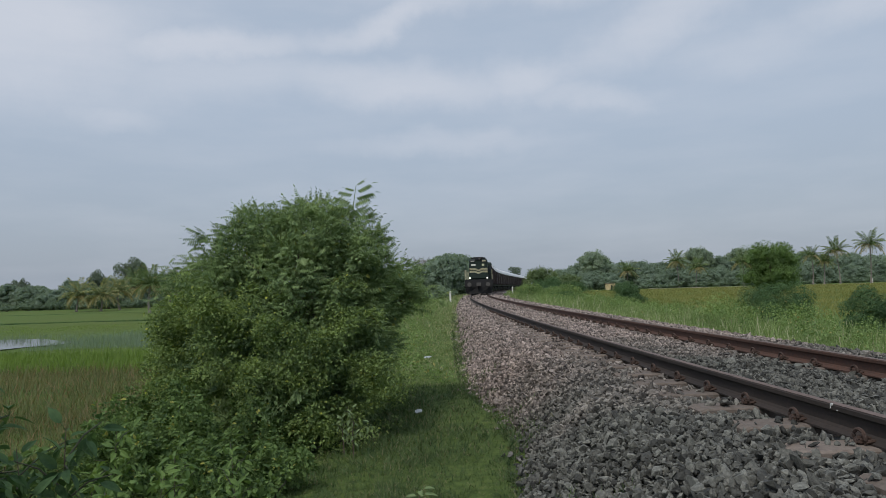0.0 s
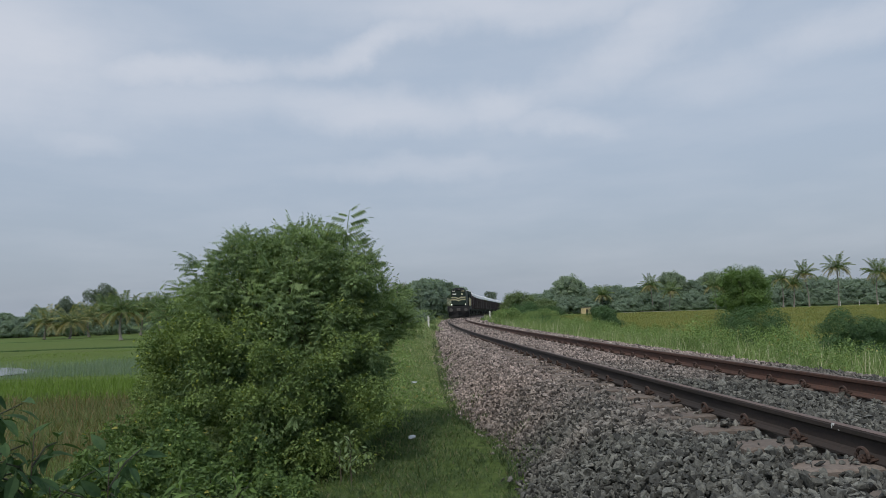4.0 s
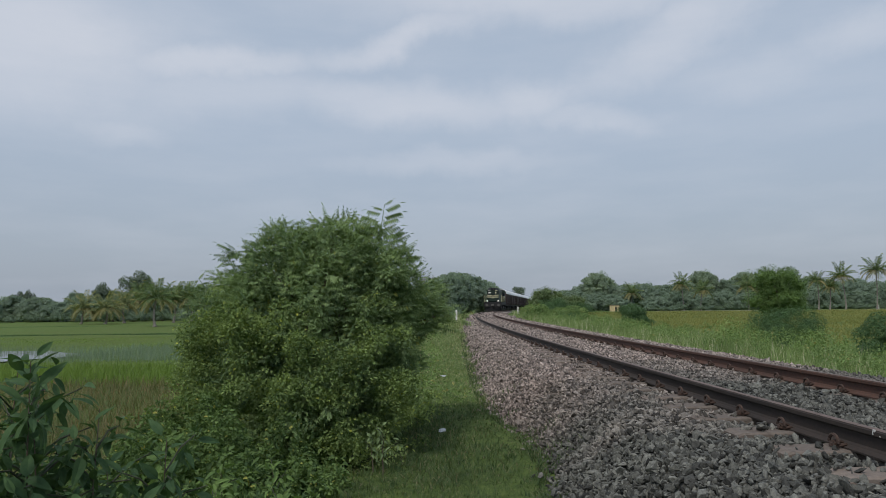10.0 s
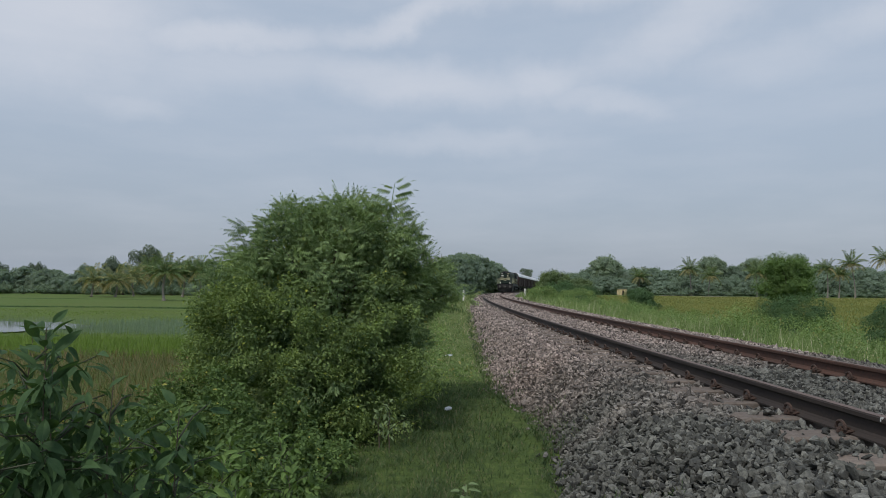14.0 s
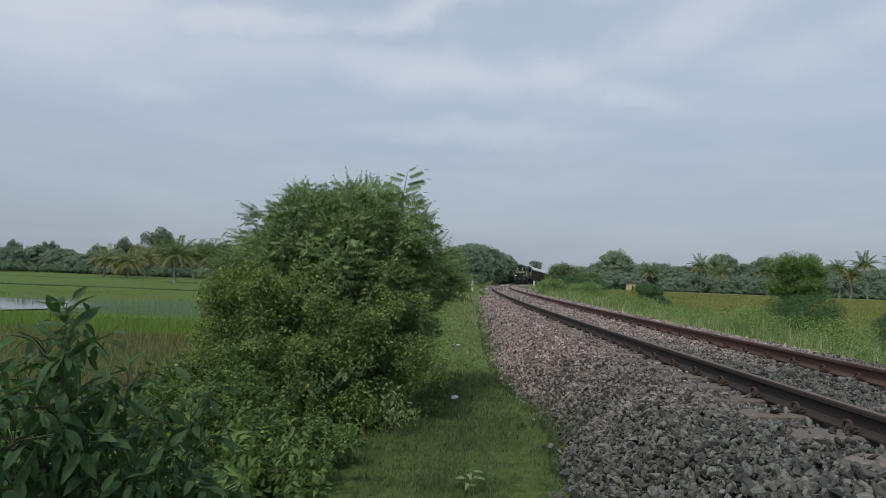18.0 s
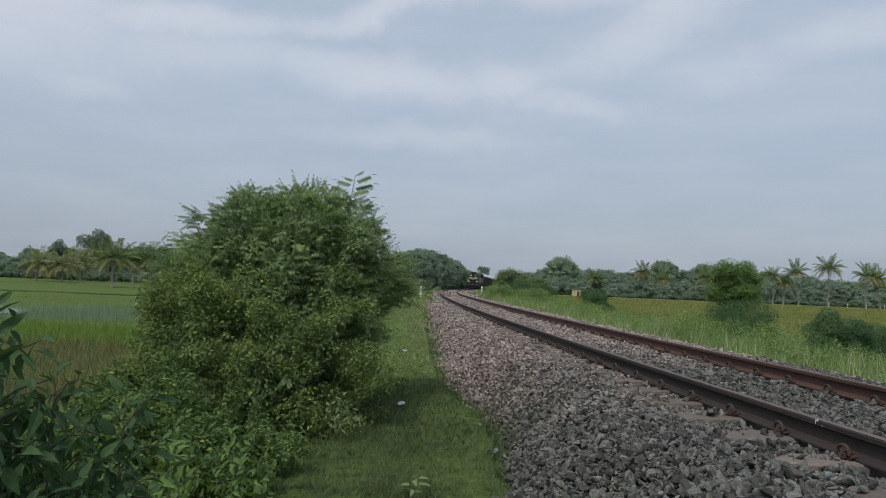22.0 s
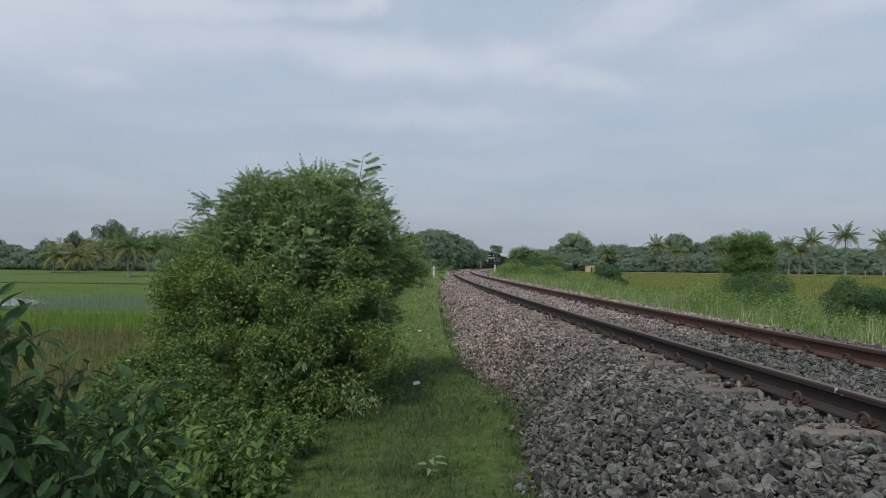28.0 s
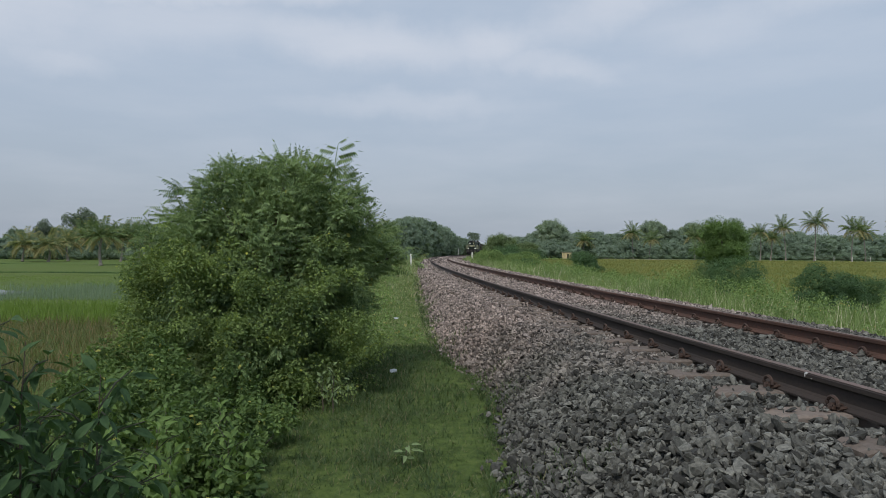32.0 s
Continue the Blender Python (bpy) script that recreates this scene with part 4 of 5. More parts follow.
def wagon():
    t = thing("freight_wagon", (0, 80, 0), "brown covered freight wagon with a bare silvery roof", "wagon", "wagons of the goods train")
    W, L = 1.52, 7.05
    part("underframe", boxes((-1.3, 1.3, -L, L, 0.95, 1.22), (-0.25, 0.25, -L - 0.35, L + 0.35, 0.95, 1.2), bevel=0.03), M_LOCODARK, t)
    body = part("body", boxes((-W, W, -L, L, 1.22, 3.37), bevel=0.04), M_WAGON, t, "ribbed brown steel body")
    for s in (-1, 1):
        for k in range(9):
            y = -L + 0.25 + k * (2 * L - 0.5) / 8
            part("rib", boxes((s * (W + 0.03) - 0.035, s * (W + 0.03) + 0.035, y - 0.06, y + 0.06, 1.25, 3.35)), M_WAGON, body)
        for y in (-3.3, 3.3):
            part("door", boxes((s * (W + 0.02) - 0.03, s * (W + 0.02) + 0.03, y - 1.0, y + 1.0, 1.35, 3.25), bevel=0.01), M_WAGON, body)
    n = 11
    a = np.sin(np.linspace(-1, 1, n) * np.pi / 2)
    prof = [(W * 1.02 * x, 3.37 + 0.93 * (1 - abs(x) ** 4) ** 0.6) for x in a]
    V = np.array([(x, y, z) for y in (-L - 0.02, L + 0.02) for x, z in prof] + [(x * 0.97, y, z - 0.05) for y in (-L - 0.02, L + 0.02) for x, z in prof])
    F = [(i, i + 1, n + i + 1, n + i) for i in range(n - 1)] + [(2 * n + i + 1, 2 * n + i, 3 * n + i, 3 * n + i + 1) for i in range(n - 1)]
    F += [(0, n, 3 * n, 2 * n), (n - 1, 3 * n - 1, 4 * n - 1, 2 * n - 1)]
    F += [(i + 1, i, 2 * n + i, 2 * n + i + 1) for i in range(n - 1)] + [(n + i, n + i + 1, 3 * n + i + 1, 3 * n + i) for i in range(n - 1)]
    put("roof", mesh("roof", V, np.array(F)), M_ROOF, t, "silvery curved roof")
    bm = bmesh.new()
    for y in (-L - 0.01, L + 0.01):
        vs = [bm.verts.new((x * 0.99, y, z - 0.01)) for x, z in prof]
        bm.faces.new(vs if y > 0 else vs[::-1])
    bmesh.ops.solidify(bm, geom=bm.faces[:], thickness=0.03)
    part("gable", bm, M_WAGON, t)
    for c in (-4.8, 4.8):
        part("bogie_frame", boxes((-1.12, -0.98, c - 1.4, c + 1.4, 0.4, 0.8), (0.98, 1.12, c - 1.4, c + 1.4, 0.4, 0.8), (-1, 1, c - 0.2, c + 0.2, 0.5, 0.95), bevel=0.04), M_LOCODARK, t)
        for k in (-1.0, 1.0):
            wheelset(t, c + k)
    return t


loco = locomotive()
wagons = [wagon()]
wagons += [copy_thing(wagons[0], pose(0, 100 + 15 * k, 0)) for k in range(11)]


# ---- plants ----
def compound_template(pairs=6, leaflet=0.30):
    """A feathered leaf, one long: a drooping stalk with pairs of slim leaflets and one at its end."""
    V, F = [np.array([(-0.008, 0, 0), (0.008, 0, 0), (0.008, 0.5, 0.03), (-0.008, 0.5, 0.03), (0.006, 1, -0.08), (-0.006, 1, -0.08)])], [np.array([(0, 1, 2, 3), (3, 2, 4, 5)])]
    places, along, sizes = [], [], []
    for k in range(pairs):
        y = 0.16 + 0.80 * k / pairs
        z = 0.12 * y * (1 - y) - 0.08 * y
        for s in (-1, 1):
            places.append((0, y + 0.03 * (s > 0), z))
            along.append((s * 0.55, 0.38, -0.78))
            sizes.append(leaflet * (1 - 0.35 * abs(k / pairs - 0.4)))
    places.append((0, 1, -0.08))
    along.append((0, 1, -0.3))
    sizes.append(leaflet)
    n = len(places)
    V1, F1 = scatter(SLIM_QUAD, frames_of(np.array(along), np.tile((0, 0, 1.0), (n, 1))), np.array(places, float), np.array(sizes) * np.ones(n))
    return join((V[0], F[0]), (V1, F1))


FEATHER, SPRIG = compound_template(6, 0.32), compound_template(7, 0.40)


def clump_leaves(C, R, n, size, template, droop=0.35, fill=0.55, up=0.5, spread=0.25, tidy=0.45):
    """n leaves over the outsides of clumps at C with radii R."""
    w = R**2 / (R**2).sum()
    k = rng.choice(len(C), n, p=w)
    u = rand_unit(n)
    u[:, 2] = np.where(rng.random(n) < up, np.abs(u[:, 2]), u[:, 2])
    r = R[k] * (fill + (1.08 - fill) * rng.random(n) ** 0.6)
    P = C[k] + u * r[:, None]
    along = unit(u + rng.normal(0, 0.6, (n, 3)) + np.array([0, 0, -droop]))
    normal = unit(u * (0.6 + tidy) + np.array([0, 0, 0.9 * (1 - tidy)]) + rng.normal(0, 0.5 * (1 - tidy), (n, 3)))
    along = unit(along * (1 - tidy) + unit(np.cross(u, rng.normal(size=(n, 3)))) * tidy)
    return scatter(template, frames_of(along, normal), P, size * np.exp(rng.normal(0, spread, n)))


def limb(a, b, r0, r1, bend=0.12, n=6):
    a, b = np.array(a, float), np.array(b, float)
    s = np.linspace(0, 1, n)[:, None]
    P = a + (b - a) * s
    P[1:-1] += rng.normal(0, bend * np.linalg.norm(b - a) * 0.25, (n - 2, 3))
    return tube(P, np.linspace(r0, r1, n), 6)


def lumps(C, R):
    """Uneven many-faced clumps."""
    V, F = LUMP
    n = len(C)
    P = V[None] * np.exp(rng.normal(0, 0.16, (n, len(V), 1))) * R[:, None, None] * np.array([1.0, 1.0, 0.85])
    P = np.einsum("nij,nvj->nvi", frames_of(rand_unit(n), rand_unit(n)), P) + C[:, None]
    return P.reshape(-1, 3), (F[None] + (np.arange(n) * len(V))[:, None, None]).reshape(-1, 4)


_bm = bmesh.new()
bmesh.ops.create_cube(_bm, size=2)
bmesh.ops.subdivide_edges(_bm, edges=_bm.edges[:], cuts=1, use_grid_fill=True)
_bm.verts.index_update()
LUMP = (unit(np.array([v.co[:] for v in _bm.verts])), np.array([[v.index for v in f.verts] for f in _bm.faces]))
_bm.free()


def tree(name, label, category, at, h, rad, leaf_mat, n=1700, leaf=0.34, clumps=26, base=0.28, flat=1.0, group="", template=LEAF, trunk_r=0.16, low=-0.55, tidy=0.75, lump=False):
    """A tapered trunk, limbs into the clumps of the crown, and leaves with gaps."""
    t = thing(name, at, label, category, group)
    rz = h * (1 - base) / 2 * flat
    cz = h - rz
    u = rand_unit(clumps)
    u[:, 2] = np.where(u[:, 2] < low, -u[:, 2], u[:, 2])
    k = rng.uniform(0.35, 0.92, (clumps, 1))
    C = np.array([0, 0, cz]) + u * k * np.array([rad, rad, rz])
    R = rng.uniform(0.17, 0.42, clumps) * (0.8 if clumps > 70 else 1.0) * min(rad, rz * 1.4)
    woods = [limb((0, 0, -0.15), (0.1 * rad, 0.05, h * base + 0.3), trunk_r, trunk_r * 0.65)]
    for c in C[: max(7, clumps // 3)]:
        woods.append(limb((0.1 * rad, 0.05, h * base * rng.uniform(0.8, 1.1)), c, trunk_r * 0.5, trunk_r * 0.12))
    put("trunk", join(*woods), M_BARK, t)
    crown = clump_leaves(C, R * (1.2 if lump else 1.0), n, leaf, template, fill=0.42 if lump else 0.82, tidy=tidy)
    put("crown", join(lumps(C, R * 0.5), crown) if lump else crown, leaf_mat, t)
    return t


def dome_tree(name, label, at, h, rad, leaf_mat, n=8500, leaf=0.30, clumps=74, low=-0.85):
    """A dense rounded crown of lobes that reaches down to the scrub, over a short trunk."""
    t = thing(name, at, label, "tree", "far trees")
    i = np.arange(clumps) + 0.5
    cz = 1 - (1 - low) * i / clumps
    a = i * 2.39996 + rng.normal(0, 0.3, clumps)
    sz = np.sqrt(1 - cz**2)
    u = unit(np.stack([sz * np.cos(a), sz * np.sin(a), cz], -1) + rng.normal(0, 0.10, (clumps, 3)))
    R = rng.uniform(0.15, 0.34, clumps) * rad
    rz = h / (1 - low)
    C = np.array([0, 0, h - rz]) + u * rng.uniform(0.80, 1.06, (clumps, 1)) * np.stack([rad - R, rad - R, rz - R], -1)
    C[:, 2] = np.maximum(C[:, 2], 0.3 * R)
    woods = [limb((0, 0, -0.2), (0.1, 0.05, h * 0.35), 0.2, 0.13)] + [limb((0.1, 0.05, h * 0.3), c * 0.85, 0.1, 0.03) for c in C[:10]]
    put("trunk", join(*woods), M_BARK, t)
    put("crown", join(lumps(C, R * 0.86), clump_leaves(C, R, n, leaf, QUAD_LEAF, fill=0.82, tidy=0.55, spread=0.35)), leaf_mat, t)
    return t


def again(ob, x, y, z, scale=1.0, tall=1.0):
    return copy_thing(ob, pose(x, y, z, 0, 0, float(rng.uniform(0, 360))) @ Matrix.Diagonal((scale, scale, scale * tall, 1)))


# main bush beside the track
def lobes(C, R, per, r0, r1):
    """Small clumps over large ones, with gaps between the large."""
    n = len(C) * per
    k = np.repeat(np.arange(len(C)), per)
    return C[k] + rand_unit(n) * (R[k] * rng.uniform(0.55, 0.95, n))[:, None], rng.uniform(r0, r1, n)


def main_bush():
    x0, y0, z0 = -1.5, 8.7, -0.06
    t = thing("neem_bush", (x0, y0, z0), "dense green neem bush with feathered leaves, half grown over by vines", "bush")
    n = 124
    i = np.arange(n) + 0.5
    a, cz = i * 2.39996 + rng.normal(0, 0.25, n), 1 - 1.66 * i / n
    sz = np.sqrt(1 - cz**2)
    u = unit(np.stack([sz * np.cos(a), sz * np.sin(a), cz], -1) + rng.normal(0, 0.07, (n, 3)))
    B = np.array([0.10, 0, 1.22]) + u * rng.uniform(0.68, 0.86, (n, 1)) * np.array([1.80, 1.6, 1.84])
    B[:, 0] = np.clip(B[:, 0], np.interp(B[:, 2], [0, 1.0, 1.3, 1.7, 2.1, 2.5], [-1.55, -1.55, -1.45, -1.30, -1.0, -0.5]), np.interp(B[:, 2], [0, 0.6, 1.2, 1.6, 2.0, 2.4], [0.70, 0.84, 0.90, 1.04, 1.06, 0.78]))
    skirt = np.stack([rng.uniform(0.45, 0.84, 22), rng.uniform(-1.0, 0.6, 22), rng.uniform(0.08, 0.85, 22)], -1)
    foot = np.stack([rng.uniform(-0.1, 0.66, 22), rng.uniform(-1.55, -0.8, 22), rng.uniform(0.06, 0.62, 22)], -1)
    foot[:, 0] += 0.35 * (foot[:, 1] + 0.8)
    skirt[:, 0] += 0.12 * skirt[:, 1] * (skirt[:, 2] < 0.4)
    B = np.concatenate([B, [(1.25, 0.4, 1.66), (1.42, 0.5, 1.66), (1.52, 0.4, 1.56), (1.34, 0.45, 1.40)], skirt, foot])
    B[:, 2] = np.minimum(B[:, 2], 2.49 + 0.13 * np.clip(B[:, 0], -1.2, 0.3) - 0.30 * np.clip(B[:, 0] - 0.45, 0, 1))
    n = len(B)
    C, R = lobes(B, rng.uniform(0.24, 0.38, n), 6, 0.09, 0.18)
    n = len(C)
    woods = []
    for k in range(9):
        b = (rng.uniform(-0.25, 0.25), rng.uniform(-0.25, 0.25), -0.05)
        c = B[k]
        mid = np.array(b) * 0.4 + c * 0.45
        woods += [limb(b, mid, 0.035, 0.022), limb(mid, c, 0.022, 0.008)]
        for j in rng.integers(0, len(B), 5):
            woods.append(limb(mid, B[j], 0.014, 0.005))
    put("branch_work", join(*woods), M_BARK, t)
    core = clump_leaves(np.array([0.0, 0, 1.2]) + (B - np.array([0, 0, 1.2])) * 0.72, np.full(len(B), 0.4), 28000, 0.062, QUAD_LEAF, fill=0.1, droop=0.5)
    inner = clump_leaves(C, R, 36000, 0.042, LEAF, fill=0.3, droop=0.7)
    # feathered leaves on the outside, hanging over at the sides
    m = 13500
    k = rng.integers(0, n, m)
    out = unit(C[k] - np.array([0, 0, 0.9]))
    d = unit(out + rng.normal(0, 0.6, (m, 3)))
    P = C[k] + d * R[k][:, None] * rng.uniform(0.4, 1.0, (m, 1))
    along = unit((d * 0.5 + out * 0.45) * np.array([1.2, 1.2, 0.55]) + np.array([0, 0, -0.10]) + rng.normal(0, 0.5, (m, 3)) * np.array([1, 1, 0.6]))
    outer = scatter(FEATHER, frames_of(along, np.array([0, 0, 1.0]) + rng.normal(0, 0.6, (m, 3))), P, 0.13 * np.exp(rng.normal(0, 0.25, m)))
    put("crown", join(core, inner, outer), M_BUSH, t)
    # shoots that stand out of the crown
    tips = [((0.45, -0.4, 2.78), 0.25), ((-0.9, -0.3, 2.42), 0.25), ((-0.3, 0.2, 2.76), 0.2), ((1.70, 0.4, 1.72), 0.2)]
    for _ in range(34):
        u = rand_unit(1)[0]
        u[2] = abs(u[2]) + 0.22
        u = u / np.linalg.norm(u)
        tips.append((tuple(np.array([0.0, 0, 1.24]) + u * np.array([1.52 + 0.26 * (u[0] < 0), 1.5, 1.62])), 0.20))
    tips = [q for q in tips if abs(q[0][0] - 0.85) > 0.22 or q[0][2] < 2.4]
    for tip, ln in tips:
        tip = np.array(tip)
        way = unit(tip - np.array([0, 0, 0.9]) + np.array([0, 0, 0.9]))
        foot = tip - way * ln
        m = 6
        a = np.arange(m) * 2.4
        side = np.stack([np.cos(a), np.sin(a), np.full(m, 0.15)], -1) + way * np.array([0.5, 0.5, 0.0])
        twig = tube([foot - way * 0.25, foot, (foot + tip) / 2, tip], [0.008, 0.007, 0.005, 0.003], 5)
        feathers = scatter(FEATHER, frames_of(unit(side + rng.normal(0, 0.12, (m, 3))), np.tile((0, -0.25, 1.0), (m, 1))), foot + (tip - foot) * np.linspace(0.1, 1, m)[:, None], np.full(m, 0.17))
        put("shoot", join(twig, feathers), M_BUSH, t)
    # the tall sprig: pairs of arching leaves up a thin stem
    at, along, size = [], [], []
    for k, ln in enumerate((0.24, 0.27, 0.28, 0.27, 0.22, 0.13)):
        for s in (-1, 1):
            at.append((0.85 + 0.01 * k, -0.5, 2.54 + 0.08 * k + 0.025 * s + rng.normal(0, 0.012)))
            along.append((s, rng.normal(0, 0.3) - 0.15, 0.22 + 0.08 * k + rng.normal(0, 0.10)))
            size.append(ln * rng.uniform(0.85, 1.1))
    stem = tube([(0.75, -0.3, 2.1), (0.84, -0.48, 2.45), (0.88, -0.5, 2.78), (0.91, -0.5, 2.97)], [0.009, 0.007, 0.005, 0.003], 5)
    put("tall_sprig", join(stem, scatter(SPRIG, frames_of(unit(np.array(along)), np.tile((0, -0.3, 1.0), (len(at), 1))), np.array(at), np.array(size))), M_BUSH, t)


rng = np.random.default_rng(35)
main_bush()


def leafy_mass(name, label, category, at, C, R, n, size, mat, template=ROUND_LEAF, stems=14, extra=None):
    t = thing(name, at, label, category)
    C = np.array(C) - np.array(at)
    w = [limb((c[0] * 0.8, c[1] * 0.9, -0.05), c, 0.012, 0.004) for c in C[:stems]]
    put("stalk_work", join(*w), M_STEM, t)
    put("foliage", clump_leaves(C, np.array(R), n, size, template, up=0.6, tidy=0.2), mat, t)
    if extra:
        w = np.array(R) ** 2
        for k in rng.choice(len(C), extra, p=w / w.sum()):
            u = unit(np.array([rng.normal(0, 0.5), -1.0, rng.uniform(-0.1, 1.0)]))
            put("yellow_leaf", scatter(template, frames_of(unit(rng.normal(0, 1, (1, 3)) + np.array([0, 0, -0.4])), u[None]), (C[k] + u * R[k] * 1.03)[None], np.array([size * rng.uniform(1.2, 1.7)])), M_YELLOW, t)
    return t


nv = 66
a, z = rng.uniform(-3.0, -0.65, nv), 0.12 + 1.45 * rng.random(nv) ** 1.1
k = np.interp(z, [0, 0.6, 1.2, 2.0], [1.02, 0.98, 0.90, 0.72])
B = np.stack([-1.45 + 1.66 * k * np.cos(a), 8.7 + 1.82 * k * np.sin(a), z], -1)
C, R = lobes(B, rng.uniform(0.20, 0.36, nv), 7, 0.06, 0.13)
leafy_mass("vine_thicket", "yellow-green vines with rounded leaves over the bush's foot", "vines", (-1.9, 7.3, -0.05), C, R, 36000, 0.029, M_VINE, LEAF, extra=16)


def spires(x0, x1, y0, y1, n, height, r):
    """Clumps stacked up along leaning stalks."""
    x, y = rng.uniform(x0, x1, n), rng.uniform(y0, y1, n)
    h = height(x, y) * rng.uniform(0.55, 1.1, n)
    C, R = [], []
    for k in range(n):
        lean = rng.normal(0, 0.12, 2)
        for f in np.linspace(0.15, 1.0, max(3, int(h[k] / 0.11))):
            C.append((x[k] + lean[0] * f + rng.normal(0, 0.03), y[k] + lean[1] * f, h[k] * f))
            R.append(r * (1.15 - 0.6 * f) * rng.uniform(0.8, 1.25))
    return np.array(C), np.array(R)


C, R = spires(-3.1, -0.85, 5.6, 7.4, 84, lambda x, y: np.interp(y, [5.6, 7.4], [0.5, 0.95]) * np.interp(x, [-3.1, -2.4, -1.2, -0.8], [0.6, 0.9, 0.8, 0.4]), 0.115)
leafy_mass("undergrowth", "low tangled green undergrowth in front of the bush", "undergrowth", (-1.9, 6.5, -0.05), C, R, 40000, 0.034, M_UNDER, LEAF, extra=7)
C, R = spires(-2.9, -0.85, 4.2, 5.8, 66, lambda x, y: np.interp(x, [-2.9, -1.6, -0.8], [0.62, 0.46, 0.22]), 0.10)
keep = C[:, 0] > 0.35 - 0.52 * C[:, 1]
leafy_mass("undergrowth", "dark green mixed weeds growing up before the bush", "undergrowth", (-1.7, 5.0, -0.05), C[keep], R[keep], 24000, 0.036, M_UNDER, LEAF)
C, R = spires(-2.7, -0.75, 2.5, 4.3, 64, lambda x, y: np.interp(x, [-2.7, -2.1, -1.3, -0.7], [0.85, 0.72, 0.40, 0.16]), 0.10)
leafy_mass("leafy_weeds", "fresh green leafy weeds in the verge", "weeds", (-1.4, 3.5, -0.03), C, R, 17000, 0.038, M_UNDER, ROUND_LEAF)


def broad_leaf_mesh(seed):
    """A pointed broad leaf, folded along its rib and drooping; the stalk runs back from the base."""
    r = np.random.default_rng(seed)
    m = 7
    s = np.linspace(0, 1, m)
    half = 0.20 * np.sin(np.pi * s**0.72) ** 0.85 * r.uniform(0.85, 1.1)
    z = -0.40 * s**2 * r.uniform(0.4, 1.3)
    V = []
    for k in range(m):
        V += [(-half[k], s[k], z[k] + half[k] * 0.35), (0, s[k], z[k]), (half[k], s[k], z[k] + half[k] * 0.35)]
    F = []
    for k in range(m - 1):
        a = 3 * k
        F += [(a, a + 1, a + 4, a + 3), (a + 1, a + 2, a + 5, a + 4)]
    st = tube([(0, -0.35, -0.04), (0, -0.15, 0.02), (0, 0.03, 0)], [0.016, 0.013, 0.012], 4)
    return mesh("leaf", *join((np.array(V), np.array(F)), st))


rng = np.random.default_rng(17)
BROADS = [broad_leaf_mesh(s) for s in range(4)]
PALE_BROADS, SPRAY_BROADS = [broad_leaf_mesh(s + 10) for s in range(4)], [broad_leaf_mesh(s + 20) for s in range(4)]


def leaf_at(t, at, way, sz, k, mat):
    o = put("leaf", (PALE_BROADS if mat is M_PALE else SPRAY_BROADS if mat is M_SPRAY else BROADS)[k % 4], mat, t)
    T = frames_of(way[None], np.array([[way[0] * 0.3 + rng.normal(0, 0.5), way[1] * 0.3 - 0.25 + rng.normal(0, 0.5), 1.0]]))[0]
    M = Matrix([[*T[i], 0] for i in range(3)] + [[0, 0, 0, 1]])
    o.matrix_basis = Matrix.Translation(at + way * sz * 0.35) @ M @ Matrix.Diagonal((sz, sz, sz, 1))


def broad_plant(x, y, h, leaves, size=0.058, mat=None, label="", name="broadleaf_weed", branches=0, start=0.3, sway=1.0):
    """An upright stem, side branches, and drooping leaves along them."""
    z = float(ground_z(x - centre_x(y), y))
    t = thing(name, (x, y, z), label, "weed", "tall broadleaf weeds" if branches else "")
    s = np.linspace(0, 1, 7)
    P = np.stack([sway * rng.uniform(-0.04, 0.06) * s + rng.normal(0, 0.008, 7) * s, sway * rng.uniform(-0.03, 0.05) * s, h * s], -1)
    put("stem", tube(P, np.linspace(0.007, 0.0012, 7), 6), M_BARK, t)
    k = 0
    lines = [(P, leaves)]
    for b in range(branches):
        f = start + (0.93 - start) * (b + 0.5) / branches
        a = b * 2.4 + rng.uniform(-0.5, 0.5)
        at = np.array([np.interp(f, s, P[:, j]) for j in range(3)])
        ln = rng.uniform(0.13, 0.26) * (1.2 - 0.6 * f)
        tip = at + ln * np.array([math.cos(a), math.sin(a), rng.uniform(0.35, 0.8)])
        B = np.stack([at, (at + tip) / 2 + np.array([0, 0, 0.02]), tip])
        put("branch", tube(B, [0.0035, 0.003, 0.002], 5), M_STEM, t)
        lines.append((B, 9))
    for B, m in lines:
        q = np.linspace(0, 1, len(B))
        first = (0.42 if branches > 8 else 0.25) if B is P else 0.12
        for i in range(m):
            f = first + (1 - first) * (i + 0.7) / m
            at = np.array([np.interp(f, q, B[:, j]) for j in range(3)])
            a = k * 2.4 + rng.uniform(-0.5, 0.5)
            rise = rng.uniform(0.3, 1.6) if f > (0.8 if B is P else 0.93) and h > 0.2 else (rng.uniform(-1.6, 0.15) if h > 0.2 else rng.uniform(-0.05, 0.35))
            leaf_at(t, at, unit(np.array([math.cos(a), math.sin(a), rise])), size * rng.uniform(0.7, 1.2), k, mat or M_PLANT)
            k += 1


